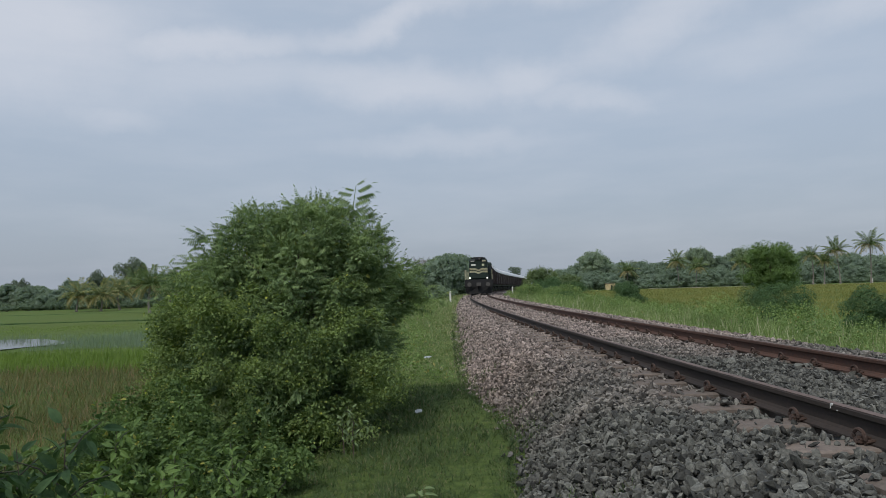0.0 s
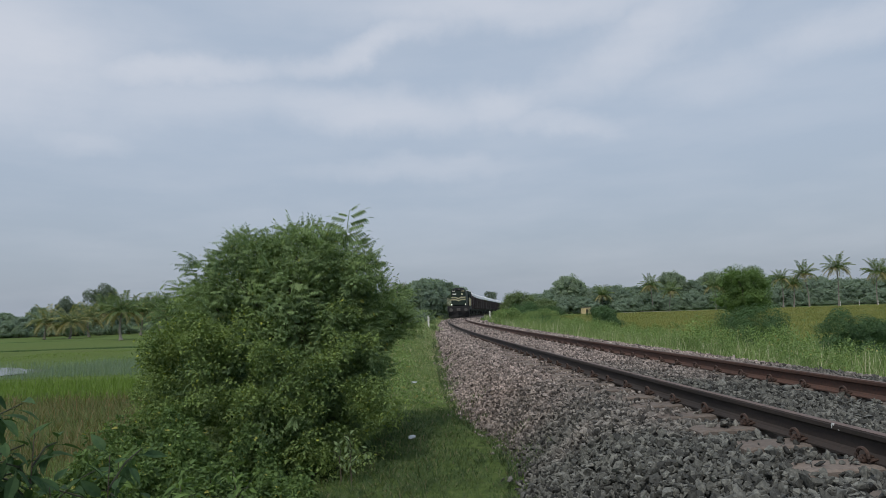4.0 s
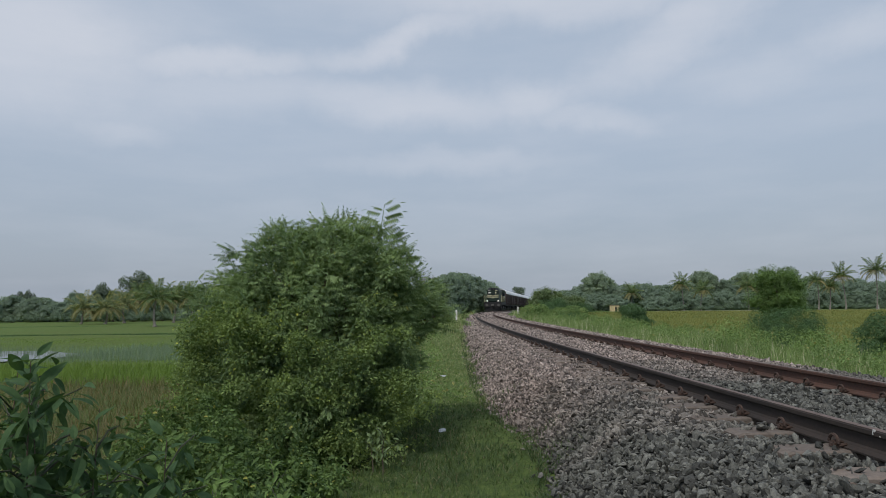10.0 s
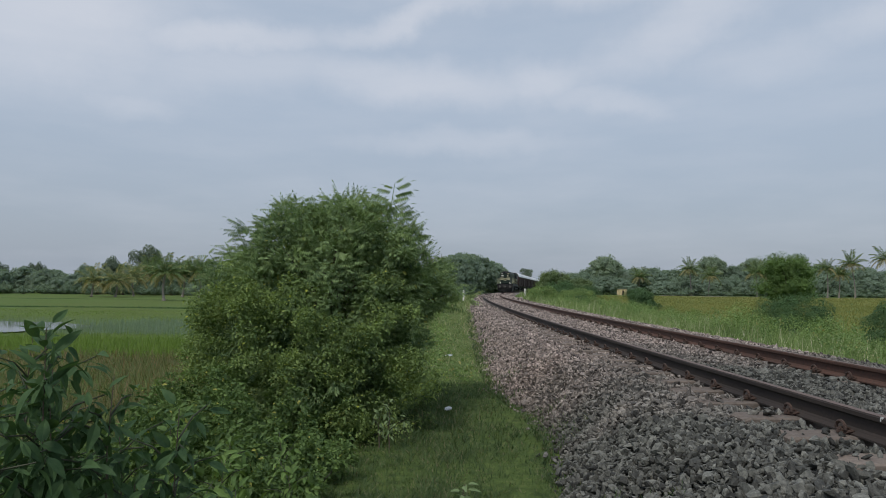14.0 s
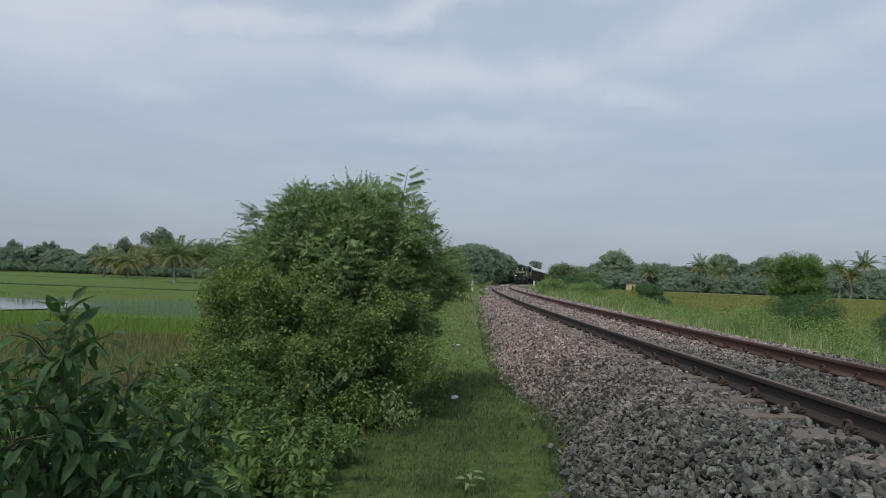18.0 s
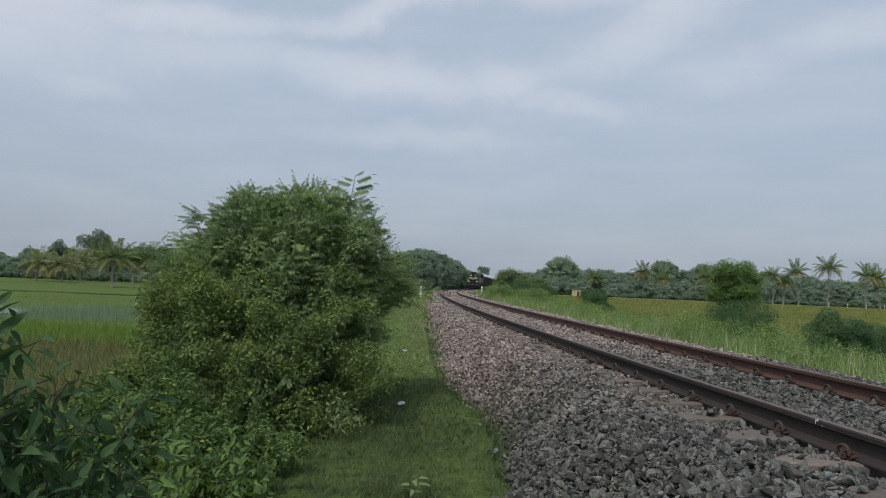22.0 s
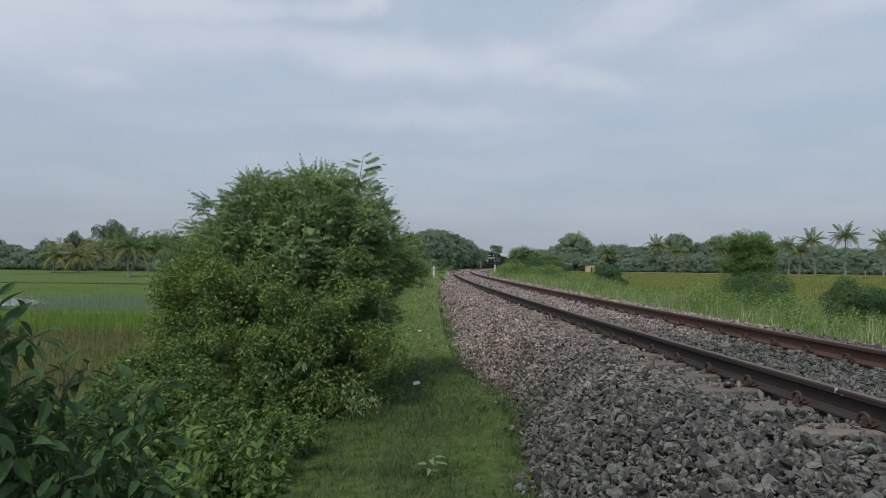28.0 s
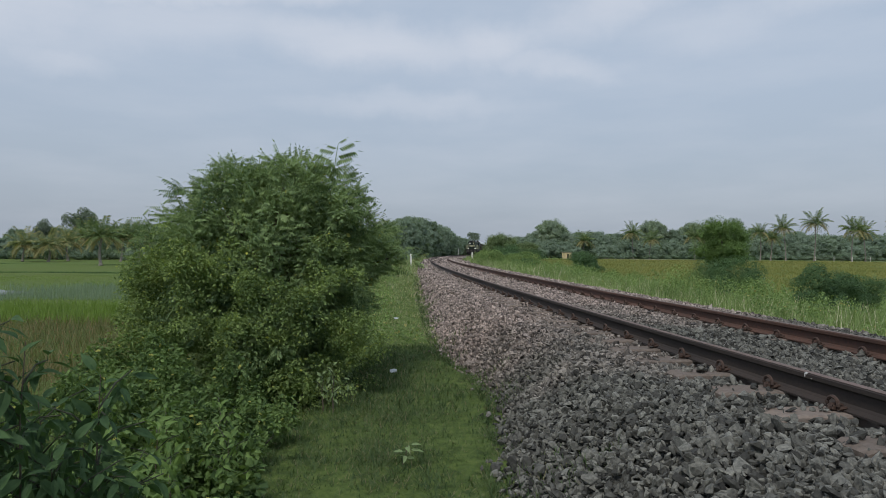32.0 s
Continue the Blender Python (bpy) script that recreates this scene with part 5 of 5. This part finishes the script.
LEADER = (-0.952, 1.52)
for k, s in enumerate((-0.663, -0.74, -0.70, -0.63, -0.60, -0.57, -0.54, -0.51, -0.48, -0.67, -0.78, -0.59, -0.45, -0.72, -0.42)):
    y = 1.9 if k == 0 else 1.75 + 0.075 * ((k * 7) % 13)
    drop = float(np.interp(s, [-0.78, -0.74, -0.70, -0.663, -0.62, -0.57, -0.52, -0.48, -0.44], [0.04, 0.06, 0.09, 0.03, 0.09, 0.11, 0.13, 0.15, 0.18]))
    h = 1.6 - (drop + (0.06 * (k % 3) if k else 0)) * y
    broad_plant(LEADER[0] if k == 0 else 0.24 + s * y, y - 0.07, LEADER[1] if k == 0 else h, 80 if k == 0 else 26, 0.078 if k == 0 else 0.070, branches=12, start=0.52, sway=0.1 if k == 0 else 1.0, label="tall branching weed with dark green drooping pointed leaves")
for x, y, h, sz in ((-1.05, 3.30, 0.58, 0.082), (-0.86, 3.05, 0.46, 0.076), (-1.27, 3.15, 0.64, 0.082), (-1.40, 3.70, 0.60, 0.082), (-1.18, 3.90, 0.62, 0.082), (-0.98, 3.65, 0.46, 0.076), (-1.66, 4.05, 0.66, 0.082), (-0.86, 4.25, 0.42, 0.07), (-1.30, 4.45, 0.62, 0.076), (-1.85, 4.7, 0.76, 0.076), (-1.05, 4.9, 0.5, 0.07)):
    broad_plant(x, y, h, 22, sz, mat=M_SPRAY, branches=7, start=0.25, label="fresh green weed with spreading pointed leaves")
broad_plant(0.24, 4.98, 0.15, 9, 0.085, mat=M_PALE, label="small bright broadleaf plant growing in the verge grass", name="verge_plant")
for x, y, h in ((-0.46, 6.65, 0.46), (-0.57, 6.78, 0.36)):
    broad_plant(x, y, h, 9, 0.062, mat=M_PALE, branches=3, start=0.3, label="pale-leaved young plant at the bush's edge", name="pale_plant")


# ---- grass ----
rng = np.random.default_rng(5)
def blades(name, label, category, x, y, z, h, width, mat, lean=0.45):
    n = len(x)
    a = rng.uniform(0, 2 * np.pi, n)
    up = unit(np.stack([np.cos(a) * lean * rng.random(n), np.sin(a) * lean * rng.random(n), np.ones(n)], -1))
    nrm = np.stack([np.cos(a), np.sin(a), np.zeros(n)], -1)
    S = np.stack([np.broadcast_to(width, (n,)) * rng.uniform(0.7, 1.3, n), h, h], -1)
    ob = put(name, mesh(name, *scatter(BLADE if np.mean(width) < 0.016 else BROAD_BLADE, frames_of(up, nrm), np.stack([x, y, z - 0.01], -1), S)), mat)
    return tagged(ob, label, category, kind="stuff")


def band(y0, y1, d0, d1, per_m2):
    n = int((y1 - y0) * (d1 - d0) * per_m2)
    y, d = rng.uniform(y0, y1, n), rng.uniform(d0, d1, n)
    d = actual(d, y)
    return centre_x(y) + d, y, d


def lay_grass(name, label, rows, mat, lean=0.5):
    X, Y, Z, Hh, W = [], [], [], [], []
    for y0, y1, d0, d1, per, h0, h1, w in rows:
        x, y, d = band(y0, y1, d0, d1, per)
        tuft = 0.5 + 0.5 * np.sin(x * 3.1 + 2 * np.sin(y * 1.7)) * np.cos(y * 2.3 + np.sin(x * 2.1))
        clump = np.sin(x * 27 + 3 * np.sin(y * 11)) * np.cos(y * 23 + 3 * np.sin(x * 13))
        keep = rng.random(len(x)) < (0.45 + 0.55 * tuft) * (0.75 + 0.45 * clump)
        tuft = np.where(w < 0.009, tuft + 0.7 * np.clip(clump, -0.6, 1), tuft)
        x, y, d, tuft = x[keep], y[keep], d[keep], tuft[keep]
        X.append(x), Y.append(y), Z.append(ground_z(d, y))
        Hh.append(rng.uniform(h0, h1, len(x)) * (0.7 + 0.5 * tuft))
        W.append(np.full(len(x), w))
    return blades(name, label, "grass", *[np.concatenate(q) for q in (X, Y, Z, Hh, W)], mat, lean)


lay_grass("verge_grass", "short green verge grass between the bush and the ballast", [
    (2.6, 6.5, -4.6, -2.75, 5200, 0.03, 0.085, 0.005), (6.5, 11, -5.0, -2.7, 2400, 0.04, 0.10, 0.007), (2.6, 11, -2.72, -2.45, 420, 0.03, 0.08, 0.006), (2.6, 11, -2.5, -2.25, 70, 0.03, 0.07, 0.006)], M_GRASS, 1.7)
# grass creeping into the ballast's toe
n = 13000
y = 2.6 + 32 * rng.random(n) ** 1.6
reach = 0.26 + 0.22 * np.sin(y * 1.9) + 0.16 * np.sin(y * 4.7 + 1) + 0.10 * np.sin(y * 11.3)
d = actual(-2.82 + np.clip(reach, 0.02, None) * rng.random(n) ** 1.4, y)
blades("toe_grass", "grass tufts creeping into the foot of the ballast", "grass", centre_x(y) + d, y, np.maximum(ground_z(d, y), bed_z(d, y)), rng.uniform(0.03, 0.11, n) * (0.8 + y / 60) * np.clip(0.4 + reach * 2, 0.25, 1.2), 0.004 + y * 0.0004, M_GRASS, 1.2)
lay_grass("far_verge_grass", "paler tufted grass along the verge beyond the bush", [(11, 20, -5.6, -2.5, 1000, 0.03, 0.10, 0.010), (20, 45, -6.5, -2.5, 260, 0.06, 0.18, 0.022), (45, 110, -7, -2.5, 40, 0.2, 0.5, 0.05)], M_VERGE, 1.2)
lay_grass("tall_verge_weeds", "tall pale green grass and weeds along the far side of the track", [
    (5, 14, 2.9, 7.5, 400, 0.10, 0.30, 0.010), (8, 30, 4.2, 9.5, 260, 0.22, 0.62, 0.013), (14, 34, 3.0, 5.0, 300, 0.15, 0.45, 0.014), (30, 60, 3.1, 12, 120, 0.28, 0.75, 0.024), (60, 110, 3.4, 14, 30, 0.35, 0.8, 0.05), (10, 30, 9.5, 18, 90, 0.15, 0.38, 0.02)], M_REED, 0.6)


def field_grass(name, label, polys, mat, lean=0.4):
    X, Y, Hh, W = [], [], [], []
    for x0, x1, y0, y1, slope, n, h0, h1, w in polys:
        x = rng.uniform(x0, x1, n)
        y = rng.uniform(y0, y1, n) + slope * (x - x0)
        X.append(x), Y.append(y), Hh.append(rng.uniform(h0, h1, n)), W.append(np.full(n, w))
    x, y = np.concatenate(X), np.concatenate(Y)
    z = ground_z(x - centre_x(y), y)
    return blades(name, label, "crop", x, y, z, np.concatenate(Hh), np.concatenate(W), mat, lean)


field_grass("paddy_strip", "bright green young rice in a wet strip", [(-26, -5.5, 19.5, 25.5, -0.05, 16000, 0.18, 0.36, 0.02)], M_RICE)
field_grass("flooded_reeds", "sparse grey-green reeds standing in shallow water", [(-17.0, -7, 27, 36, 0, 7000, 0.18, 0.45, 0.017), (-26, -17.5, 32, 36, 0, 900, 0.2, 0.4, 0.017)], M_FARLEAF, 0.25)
field_grass("dry_weed_patch", "brownish dry weeds at the paddy's edge", [(-14, -4.6, 10.5, 19, 0, 13000, 0.15, 0.42, 0.012), (-7.5, -3.2, 5, 12, 0, 6000, 0.12, 0.32, 0.010)], M_DRYWEED, 0.8)
field_grass("rice_field", "level green rice fields beyond the flooded strip", [(-75, -8, 38, 53, 0, 30000, 0.03, 0.09, 0.04)], M_RICE, 1.8)
field_grass("bund_grass", "dark rank grass along the low field bunds", [(-100, -8, 52.6, 53.6, 0.05, 20000, 0.06, 0.20, 0.03), (-110, -8, 87.2, 88.4, -0.04, 16000, 0.05, 0.14, 0.05)], M_SHRUB, 0.8)
field_grass("ripening_field", "yellow-green rice field beyond the weeds", [(17, 78, 32, 100, 0, 44000, 0.10, 0.22, 0.09), (25, 130, 100, 190, 0, 26000, 0.12, 0.25, 0.2)], M_RIPE)

n = 460
y = 11 + 60 * rng.random(n) ** 1.5
d = -3.0 - 3.6 * rng.random(n) ** 0.8
Cw = np.stack([centre_x(y) + d, y, ground_z(d, y) + rng.uniform(-0.05, 0.25, n) * np.interp(d, [-6, -3], [1.6, 0.5])], -1)
tw = thing("left_verge_herbs", (0.0, 25.0, 0.0), "low leafy herbs in the verge grass behind the bush", "weeds", kind="stuff")
put("foliage", clump_leaves(Cw - np.array([0, 25.0, 0]), (0.10 + 0.34 * rng.random(n) ** 1.6) * np.interp(d, [-6, -3], [1.3, 0.8]), 60000, 0.046, LEAF), M_HERB, tw)["kind"] = "stuff"

# ---- right-hand shrubs and the green tree ----
shrub = tree("shrub", "dark green thorny shrub among the verge weeds", "shrub", (12.45, 18.6, -0.5), 1.75, 1.05, M_SHRUB, 22000, 0.044, 34, 0.0, 1.0, "shrubs across the track", trunk_r=0.03, low=-0.98, template=QUAD_LEAF)
shrub2 = tree("shrub", "broad feathery green shrub in the weeds", "shrub", (14.7, 29.0, -0.6), 2.0, 1.75, M_SHRUB, 24000, 0.050, 40, 0.0, 1.0, "shrubs across the track", trunk_r=0.03, low=-0.98, template=QUAD_LEAF)
again(shrub, 14.3, 50.5, -0.3, 1.05)
again(shrub2, 9.6, 62.0, -0.1, 0.8, 1.0)
again(shrub2, 11.0, 70.0, -0.1, 1.0, 1.1)
again(shrub2, 8.6, 48.0, 0.0, 0.6, 0.9)
again(shrub2, 12.2, 80.0, -0.2, 1.2, 1.1)
again(shrub2, 22.5, 84.0, -0.3, 1.0, 1.0)
again(shrub2, 17.0, 88.0, -0.3, 1.1, 1.0)
again(shrub2, 16.0, 22.5, -0.3, 0.7, 0.8)
again(shrub, 16.8, 20.2, -0.3, 0.8, 0.9)
shrub3 = tree("green_scrub", "fresh green leafy scrub beside the line", "shrub", (7.6, 57.0, -0.1), 1.9, 1.5, M_HERB, 9000, 0.07, 28, 0.0, 1.0, "scrub along the bend", trunk_r=0.03, low=-0.98, template=QUAD_LEAF, tidy=0.6)
for k in range(24):
    y = 52 + 2.9 * k + rng.uniform(-1, 1)
    again(shrub3, float(centre_x(y)) + rng.uniform(4.6, 8.5), y, -0.15, rng.uniform(0.6, 1.05), rng.uniform(0.8, 1.15))
n = 480
y = 8 + 62 * rng.random(n) ** 1.3
d = 3.6 + 7.6 * rng.random(n) ** 0.8
x = centre_x(y) + d
open_ground = (np.hypot(x - 12.45, y - 18.0) > 2.3) & (np.hypot(x - 14.7, y - 27.8) > 2.6)
x, y, d = x[open_ground], y[open_ground], d[open_ground]
n = len(x)
Cw = np.stack([x, y, ground_z(d, y) + 0.05 + 0.65 * rng.random(n) ** 2], -1)
tw = thing("verge_herbs", (9.0, 20.0, 0.0), "mixed leafy green herbs among the tall verge grass", "weeds", kind="stuff")
put("foliage", clump_leaves(Cw - np.array([9.0, 20.0, 0]), 0.14 + 0.46 * rng.random(n) ** 2, 150000, 0.044, QUAD_LEAF), M_HERB, tw)["kind"] = "stuff"
tree("green_tree", "rounded bright green tree standing in the field", "tree", (42.0, 86.0, FIELD), 6.9, 3.55, M_TREELEAF, 32000, 0.16, 90, 0.0, template=QUAD_LEAF, low=-0.98, tidy=0.6, lump=True, flat=1.0, trunk_r=0.2)
acacia = tree("acacia", "wide flat-topped acacia tree beside the bend", "tree", (13.0, 90.0, -0.3), 4.1, 2.6, M_ACACIA, 9000, 0.12, 80, 0.16, 0.9, trunk_r=0.16, template=QUAD_LEAF, low=-0.8, lump=True)
again(acacia, 21.5, 118.0, FIELD, 1.0, 0.9)
again(acacia, 17.0, 100.0, FIELD, 0.8, 0.85)

# ---- far trees ----
rng = np.random.default_rng(11)
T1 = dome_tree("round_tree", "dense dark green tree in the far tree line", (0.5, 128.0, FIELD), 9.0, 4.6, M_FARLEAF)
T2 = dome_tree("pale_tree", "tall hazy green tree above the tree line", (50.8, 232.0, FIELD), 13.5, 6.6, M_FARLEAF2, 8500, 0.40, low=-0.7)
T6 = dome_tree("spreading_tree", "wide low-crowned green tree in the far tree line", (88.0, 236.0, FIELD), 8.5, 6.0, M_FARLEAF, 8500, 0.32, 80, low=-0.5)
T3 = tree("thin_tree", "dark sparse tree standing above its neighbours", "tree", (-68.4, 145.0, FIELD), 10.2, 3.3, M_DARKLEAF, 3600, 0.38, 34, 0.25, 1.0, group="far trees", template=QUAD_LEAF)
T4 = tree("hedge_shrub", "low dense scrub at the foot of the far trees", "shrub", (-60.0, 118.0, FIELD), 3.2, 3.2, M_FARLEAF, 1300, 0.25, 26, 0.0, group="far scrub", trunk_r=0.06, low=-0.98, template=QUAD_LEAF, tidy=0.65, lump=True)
for x, y, s in ((-7.0, 118, 0.62), (-0.9, 121, 0.88), (3.6, 140, 0.98), (6.2, 151, 0.96), (8.6, 163, 0.90), (10.8, 174, 0.82), (13.0, 186, 0.74), (15.2, 199, 0.72), (18.5, 214, 0.72), (-12, 116, 0.62), (-5, 128, 0.7), (1.5, 150, 1.1)):
    again(T1, x, y, FIELD, s * 1.02)
for k in range(16):
    y = 100 + 7 * k
    again(T4, float(centre_x(y)) - 5.2 - rng.uniform(0, 2.0), y, -0.4, rng.uniform(0.5, 0.8), 0.9)


def stand(ob, u, wide, v, y):
    """A far tree by its bearing and spread as slopes from the line's near end, and its top's slope above eye height."""
    w0, h0 = {T1: (9.6, 9.2), T2: (13.6, 13.8), T3: (6.6, 10.6), T4: (7.4, 3.6), T6: (12.4, 8.7)}[ob]
    sc = wide * y / w0
    again(ob, 0.24 + u * y, y, FIELD, sc, (v * y + 2.1) / (h0 * sc))


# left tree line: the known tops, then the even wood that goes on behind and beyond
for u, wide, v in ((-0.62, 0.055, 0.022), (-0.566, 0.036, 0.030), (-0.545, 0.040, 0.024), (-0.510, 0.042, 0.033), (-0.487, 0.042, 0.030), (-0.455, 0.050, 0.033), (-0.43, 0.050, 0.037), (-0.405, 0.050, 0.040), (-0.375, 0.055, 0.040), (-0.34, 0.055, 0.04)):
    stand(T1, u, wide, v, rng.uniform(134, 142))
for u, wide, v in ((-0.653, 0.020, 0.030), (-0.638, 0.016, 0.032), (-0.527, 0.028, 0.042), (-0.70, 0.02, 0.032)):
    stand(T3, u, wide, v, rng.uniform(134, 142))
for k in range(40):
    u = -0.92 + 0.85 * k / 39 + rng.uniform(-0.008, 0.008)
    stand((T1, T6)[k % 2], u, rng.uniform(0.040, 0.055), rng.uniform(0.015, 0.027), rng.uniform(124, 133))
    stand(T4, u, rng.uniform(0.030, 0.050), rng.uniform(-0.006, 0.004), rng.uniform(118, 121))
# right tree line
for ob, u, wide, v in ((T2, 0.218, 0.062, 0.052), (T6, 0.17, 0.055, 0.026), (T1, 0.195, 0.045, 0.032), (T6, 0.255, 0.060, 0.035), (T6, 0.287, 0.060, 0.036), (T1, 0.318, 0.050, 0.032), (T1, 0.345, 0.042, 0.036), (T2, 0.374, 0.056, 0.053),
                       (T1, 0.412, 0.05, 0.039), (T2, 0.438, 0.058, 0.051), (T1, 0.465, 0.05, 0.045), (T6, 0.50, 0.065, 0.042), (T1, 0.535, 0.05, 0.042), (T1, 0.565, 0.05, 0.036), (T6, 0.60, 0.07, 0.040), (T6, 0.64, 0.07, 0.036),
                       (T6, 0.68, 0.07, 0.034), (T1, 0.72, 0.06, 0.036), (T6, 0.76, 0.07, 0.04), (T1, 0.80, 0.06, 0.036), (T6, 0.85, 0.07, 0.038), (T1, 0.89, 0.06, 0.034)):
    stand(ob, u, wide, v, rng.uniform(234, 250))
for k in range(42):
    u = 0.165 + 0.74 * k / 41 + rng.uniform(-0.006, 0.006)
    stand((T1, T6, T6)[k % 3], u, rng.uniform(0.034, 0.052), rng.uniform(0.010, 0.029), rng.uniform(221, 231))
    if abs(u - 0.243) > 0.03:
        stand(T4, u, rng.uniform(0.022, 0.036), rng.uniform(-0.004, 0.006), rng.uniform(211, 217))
# closing the bend, and the lone tree above the train
tree("lone_tree", "thin dark open-crowned tree far behind the train", "tree", (26.6, 262.0, FIELD), 9.6, 2.5, M_DARKLEAF, 1500, 0.34, 20, 0.4, 0.8, group="far trees")
for k in range(12):
    x, y = 14 + 5.5 * k, 330 + rng.uniform(-10, 20)
    if abs(x - float(centre_x(y))) > 6:
        again(T1, x, y, FIELD, rng.uniform(0.5, 0.62))
# grey leafless shrub before the left trees
bare = thing("bare_shrub", (-3.4, 127.0, FIELD), "grey leafless twiggy shrub", "shrub")
bare.matrix_basis = bare.matrix_basis @ Matrix.Diagonal((1.15, 1.15, 1.10, 1))
twigs = []
for k in range(9):
    c = np.array([rng.normal(0, 0.9), rng.normal(0, 0.6), rng.uniform(4.0, 5.6)])
    twigs.append(limb((rng.uniform(-0.3, 0.3), rng.uniform(-0.3, 0.3), 0), c, 0.09, 0.05))
    for _ in range(7):
        d = c + np.array([rng.normal(0, 0.7), rng.normal(0, 0.6), rng.uniform(0.5, 1.4)])
        twigs.append(limb(c, d, 0.045, 0.028))
        twigs += [limb(d, d + np.array([rng.normal(0, 0.45), rng.normal(0, 0.4), rng.uniform(0.1, 0.9)]), 0.026, 0.014, n=4) for _ in range(4)]
put("twig_work", join(*twigs), M_PALMBARK, bare)


# ---- coconut palms ----
def frond_mesh(seed, length, sag):
    r = np.random.default_rng(seed)
    s = np.linspace(0, 1, 9)
    P = np.stack([np.zeros(9), length * s * (1 - 0.18 * sag * s), length * (0.42 * s - sag * 0.95 * s**2)], -1)
    parts = [tube(P, np.linspace(0.05, 0.012, 9), 4)]
    m = 26
    f = np.linspace(0.12, 1, m)
    at = np.stack([np.interp(f, s, P[:, j]) for j in range(3)], -1)
    tang = unit(np.stack([np.interp(f, s, np.gradient(P[:, j])) for j in range(3)], -1))
    for side in (-1, 1):
        al = unit(tang * 0.55 + np.array([side * 0.8, 0, -0.35]) + r.normal(0, 0.08, (m, 3)))
        S = np.stack([np.full(m, 0.30), length * 0.27 * (1 - 0.55 * np.abs(f - 0.4)), np.ones(m)], -1)
        parts.append(scatter((SLIM_LEAF[0] * np.array([1.0, 1, 0.3]), SLIM_LEAF[1]), frames_of(al, np.tile((0, 0, 1.0), (m, 1))), at, S))
    return mesh("frond", *join(*parts))


FRONDS = [frond_mesh(s, 3.6, g) for s, g in enumerate((0.25, 0.45, 0.7, 1.0))]
DRY = [frond_mesh(9, 3.1, 0.85)]
PALE_FRONDS = [frond_mesh(s + 20, 3.4, g) for s, g in enumerate((0.3, 0.5, 0.7, 0.9))]
for f, g in zip(FRONDS, PALE_FRONDS):
    f.materials.append(M_FROND)
    g.materials.append(M_FRONDPALE)
DRY[0].materials.append(M_FRONDDRY)


def palm(x, y, h, spread=1.0, dry=3, label="tall coconut palm with a bare grey trunk", lean=None, fronds=FRONDS):
    t = thing("coconut_palm", (x, y, FIELD), label, "palm", "coconut palms", turn=float(rng.uniform(0, 360)))
    lean = rng.uniform(0.2, 0.9) if lean is None else lean
    s = np.linspace(0, 1, 12)
    P = np.stack([lean * s**1.7, 0.2 * np.sin(s * 3), h * s], -1)
    put("trunk", tube(P, np.interp(s, [0, 0.06, 0.2, 1], [0.30, 0.20, 0.16, 0.12]), 8), M_PALMBARK, t)
    n = 27
    for k in range(n):
        a = k * 137.5 + rng.uniform(-12, 12)
        g = k / n
        isdry = k >= n - dry - 3 and k % 4 != 3
        me = DRY[0] if isdry else fronds[min(3, int(g * 4))]
        o = put("frond", me, None, t)
        tilt = np.interp(g, [0, 0.3, 1], [60, 22, -14]) + rng.uniform(-6, 6)
        o.matrix_basis = Matrix.Translation(P[-1]) @ Euler((radians(tilt), 0, radians(a)), "XYZ").to_matrix().to_4x4() @ Matrix.Scale(spread * rng.uniform(1.2, 1.5), 4)


for x, y, h, sp in ((103.7, 190, 9.2, 0.9), (107.4, 191, 7.2, 0.8), (111.4, 190, 10.6, 1.1), (119.4, 189, 12.2, 1.2), (131.5, 190, 10.4, 1.2), (98.5, 196, 9.8, 0.9), (75.5, 218, 9.4, 1.1), (79.5, 214, 7.0, 1.0), (92.0, 208, 8.0, 1.1), (96.0, 206, 7.6, 1.1), (60.0, 224, 6.4, 1.1), (140, 196, 9.8, 1.1), (152, 198, 11, 1.1)):
    palm(x, y, h * 0.89, sp * 0.80, 7)
for x, y, h, sp in ((-36.3, 82.0, 4.2, 0.62), (-56.0, 101.0, 2.9, 0.7), (-51.8, 100.0, 2.8, 0.7), (-52.4, 107.0, 3.6, 0.7), (-44.0, 106.0, 4.4, 0.7), (-41.3, 106.0, 4.8, 0.65), (-58, 124, 4.8, 0.8), (-84, 110, 4.4, 1.0), (-36, 112, 5, 1.0)):
    palm(x, y, h * 0.80, sp * 0.95, 6, "squat coconut palm with yellowing lower fronds", 0.3, PALE_FRONDS if -0.58 < x / y < -0.47 else FRONDS)


# ---- what moves ----
NOSE = [(0, 71.0), (2.5, 83.0), (5, 94.0), (8, 106.0), (11, 119.0), (14, 130.5), (17, 142.0), (20, 153.0), (23, 163.0), (25, 169.5), (28, 178.5), (30, 184.5), (32, 190.0)]


def on_track(y):
    h = float(heading(y))
    return pose(float(centre_x(y)), y, float(rail_z(y)), 0, 0, -math.degrees(math.atan(h)))


def back_along(y, s):
    for _ in range(20):
        y += s / 20 / math.sqrt(1 + float(heading(y)) ** 2)
    return y


def motions():
    ts = [k * 1.0 for k in range(33)]
    nose = np.interp(ts, [a for a, _ in NOSE], [b for _, b in NOSE])
    walk(loco, [(t, on_track(back_along(y, 9.4))) for t, y in zip(ts, nose)])
    for k, w in enumerate(wagons):
        walk(w, [(t, on_track(back_along(y, 9.4 + 9.5 + 7.5 + 15.0 * k))) for t, y in zip(ts, nose)])


motions()
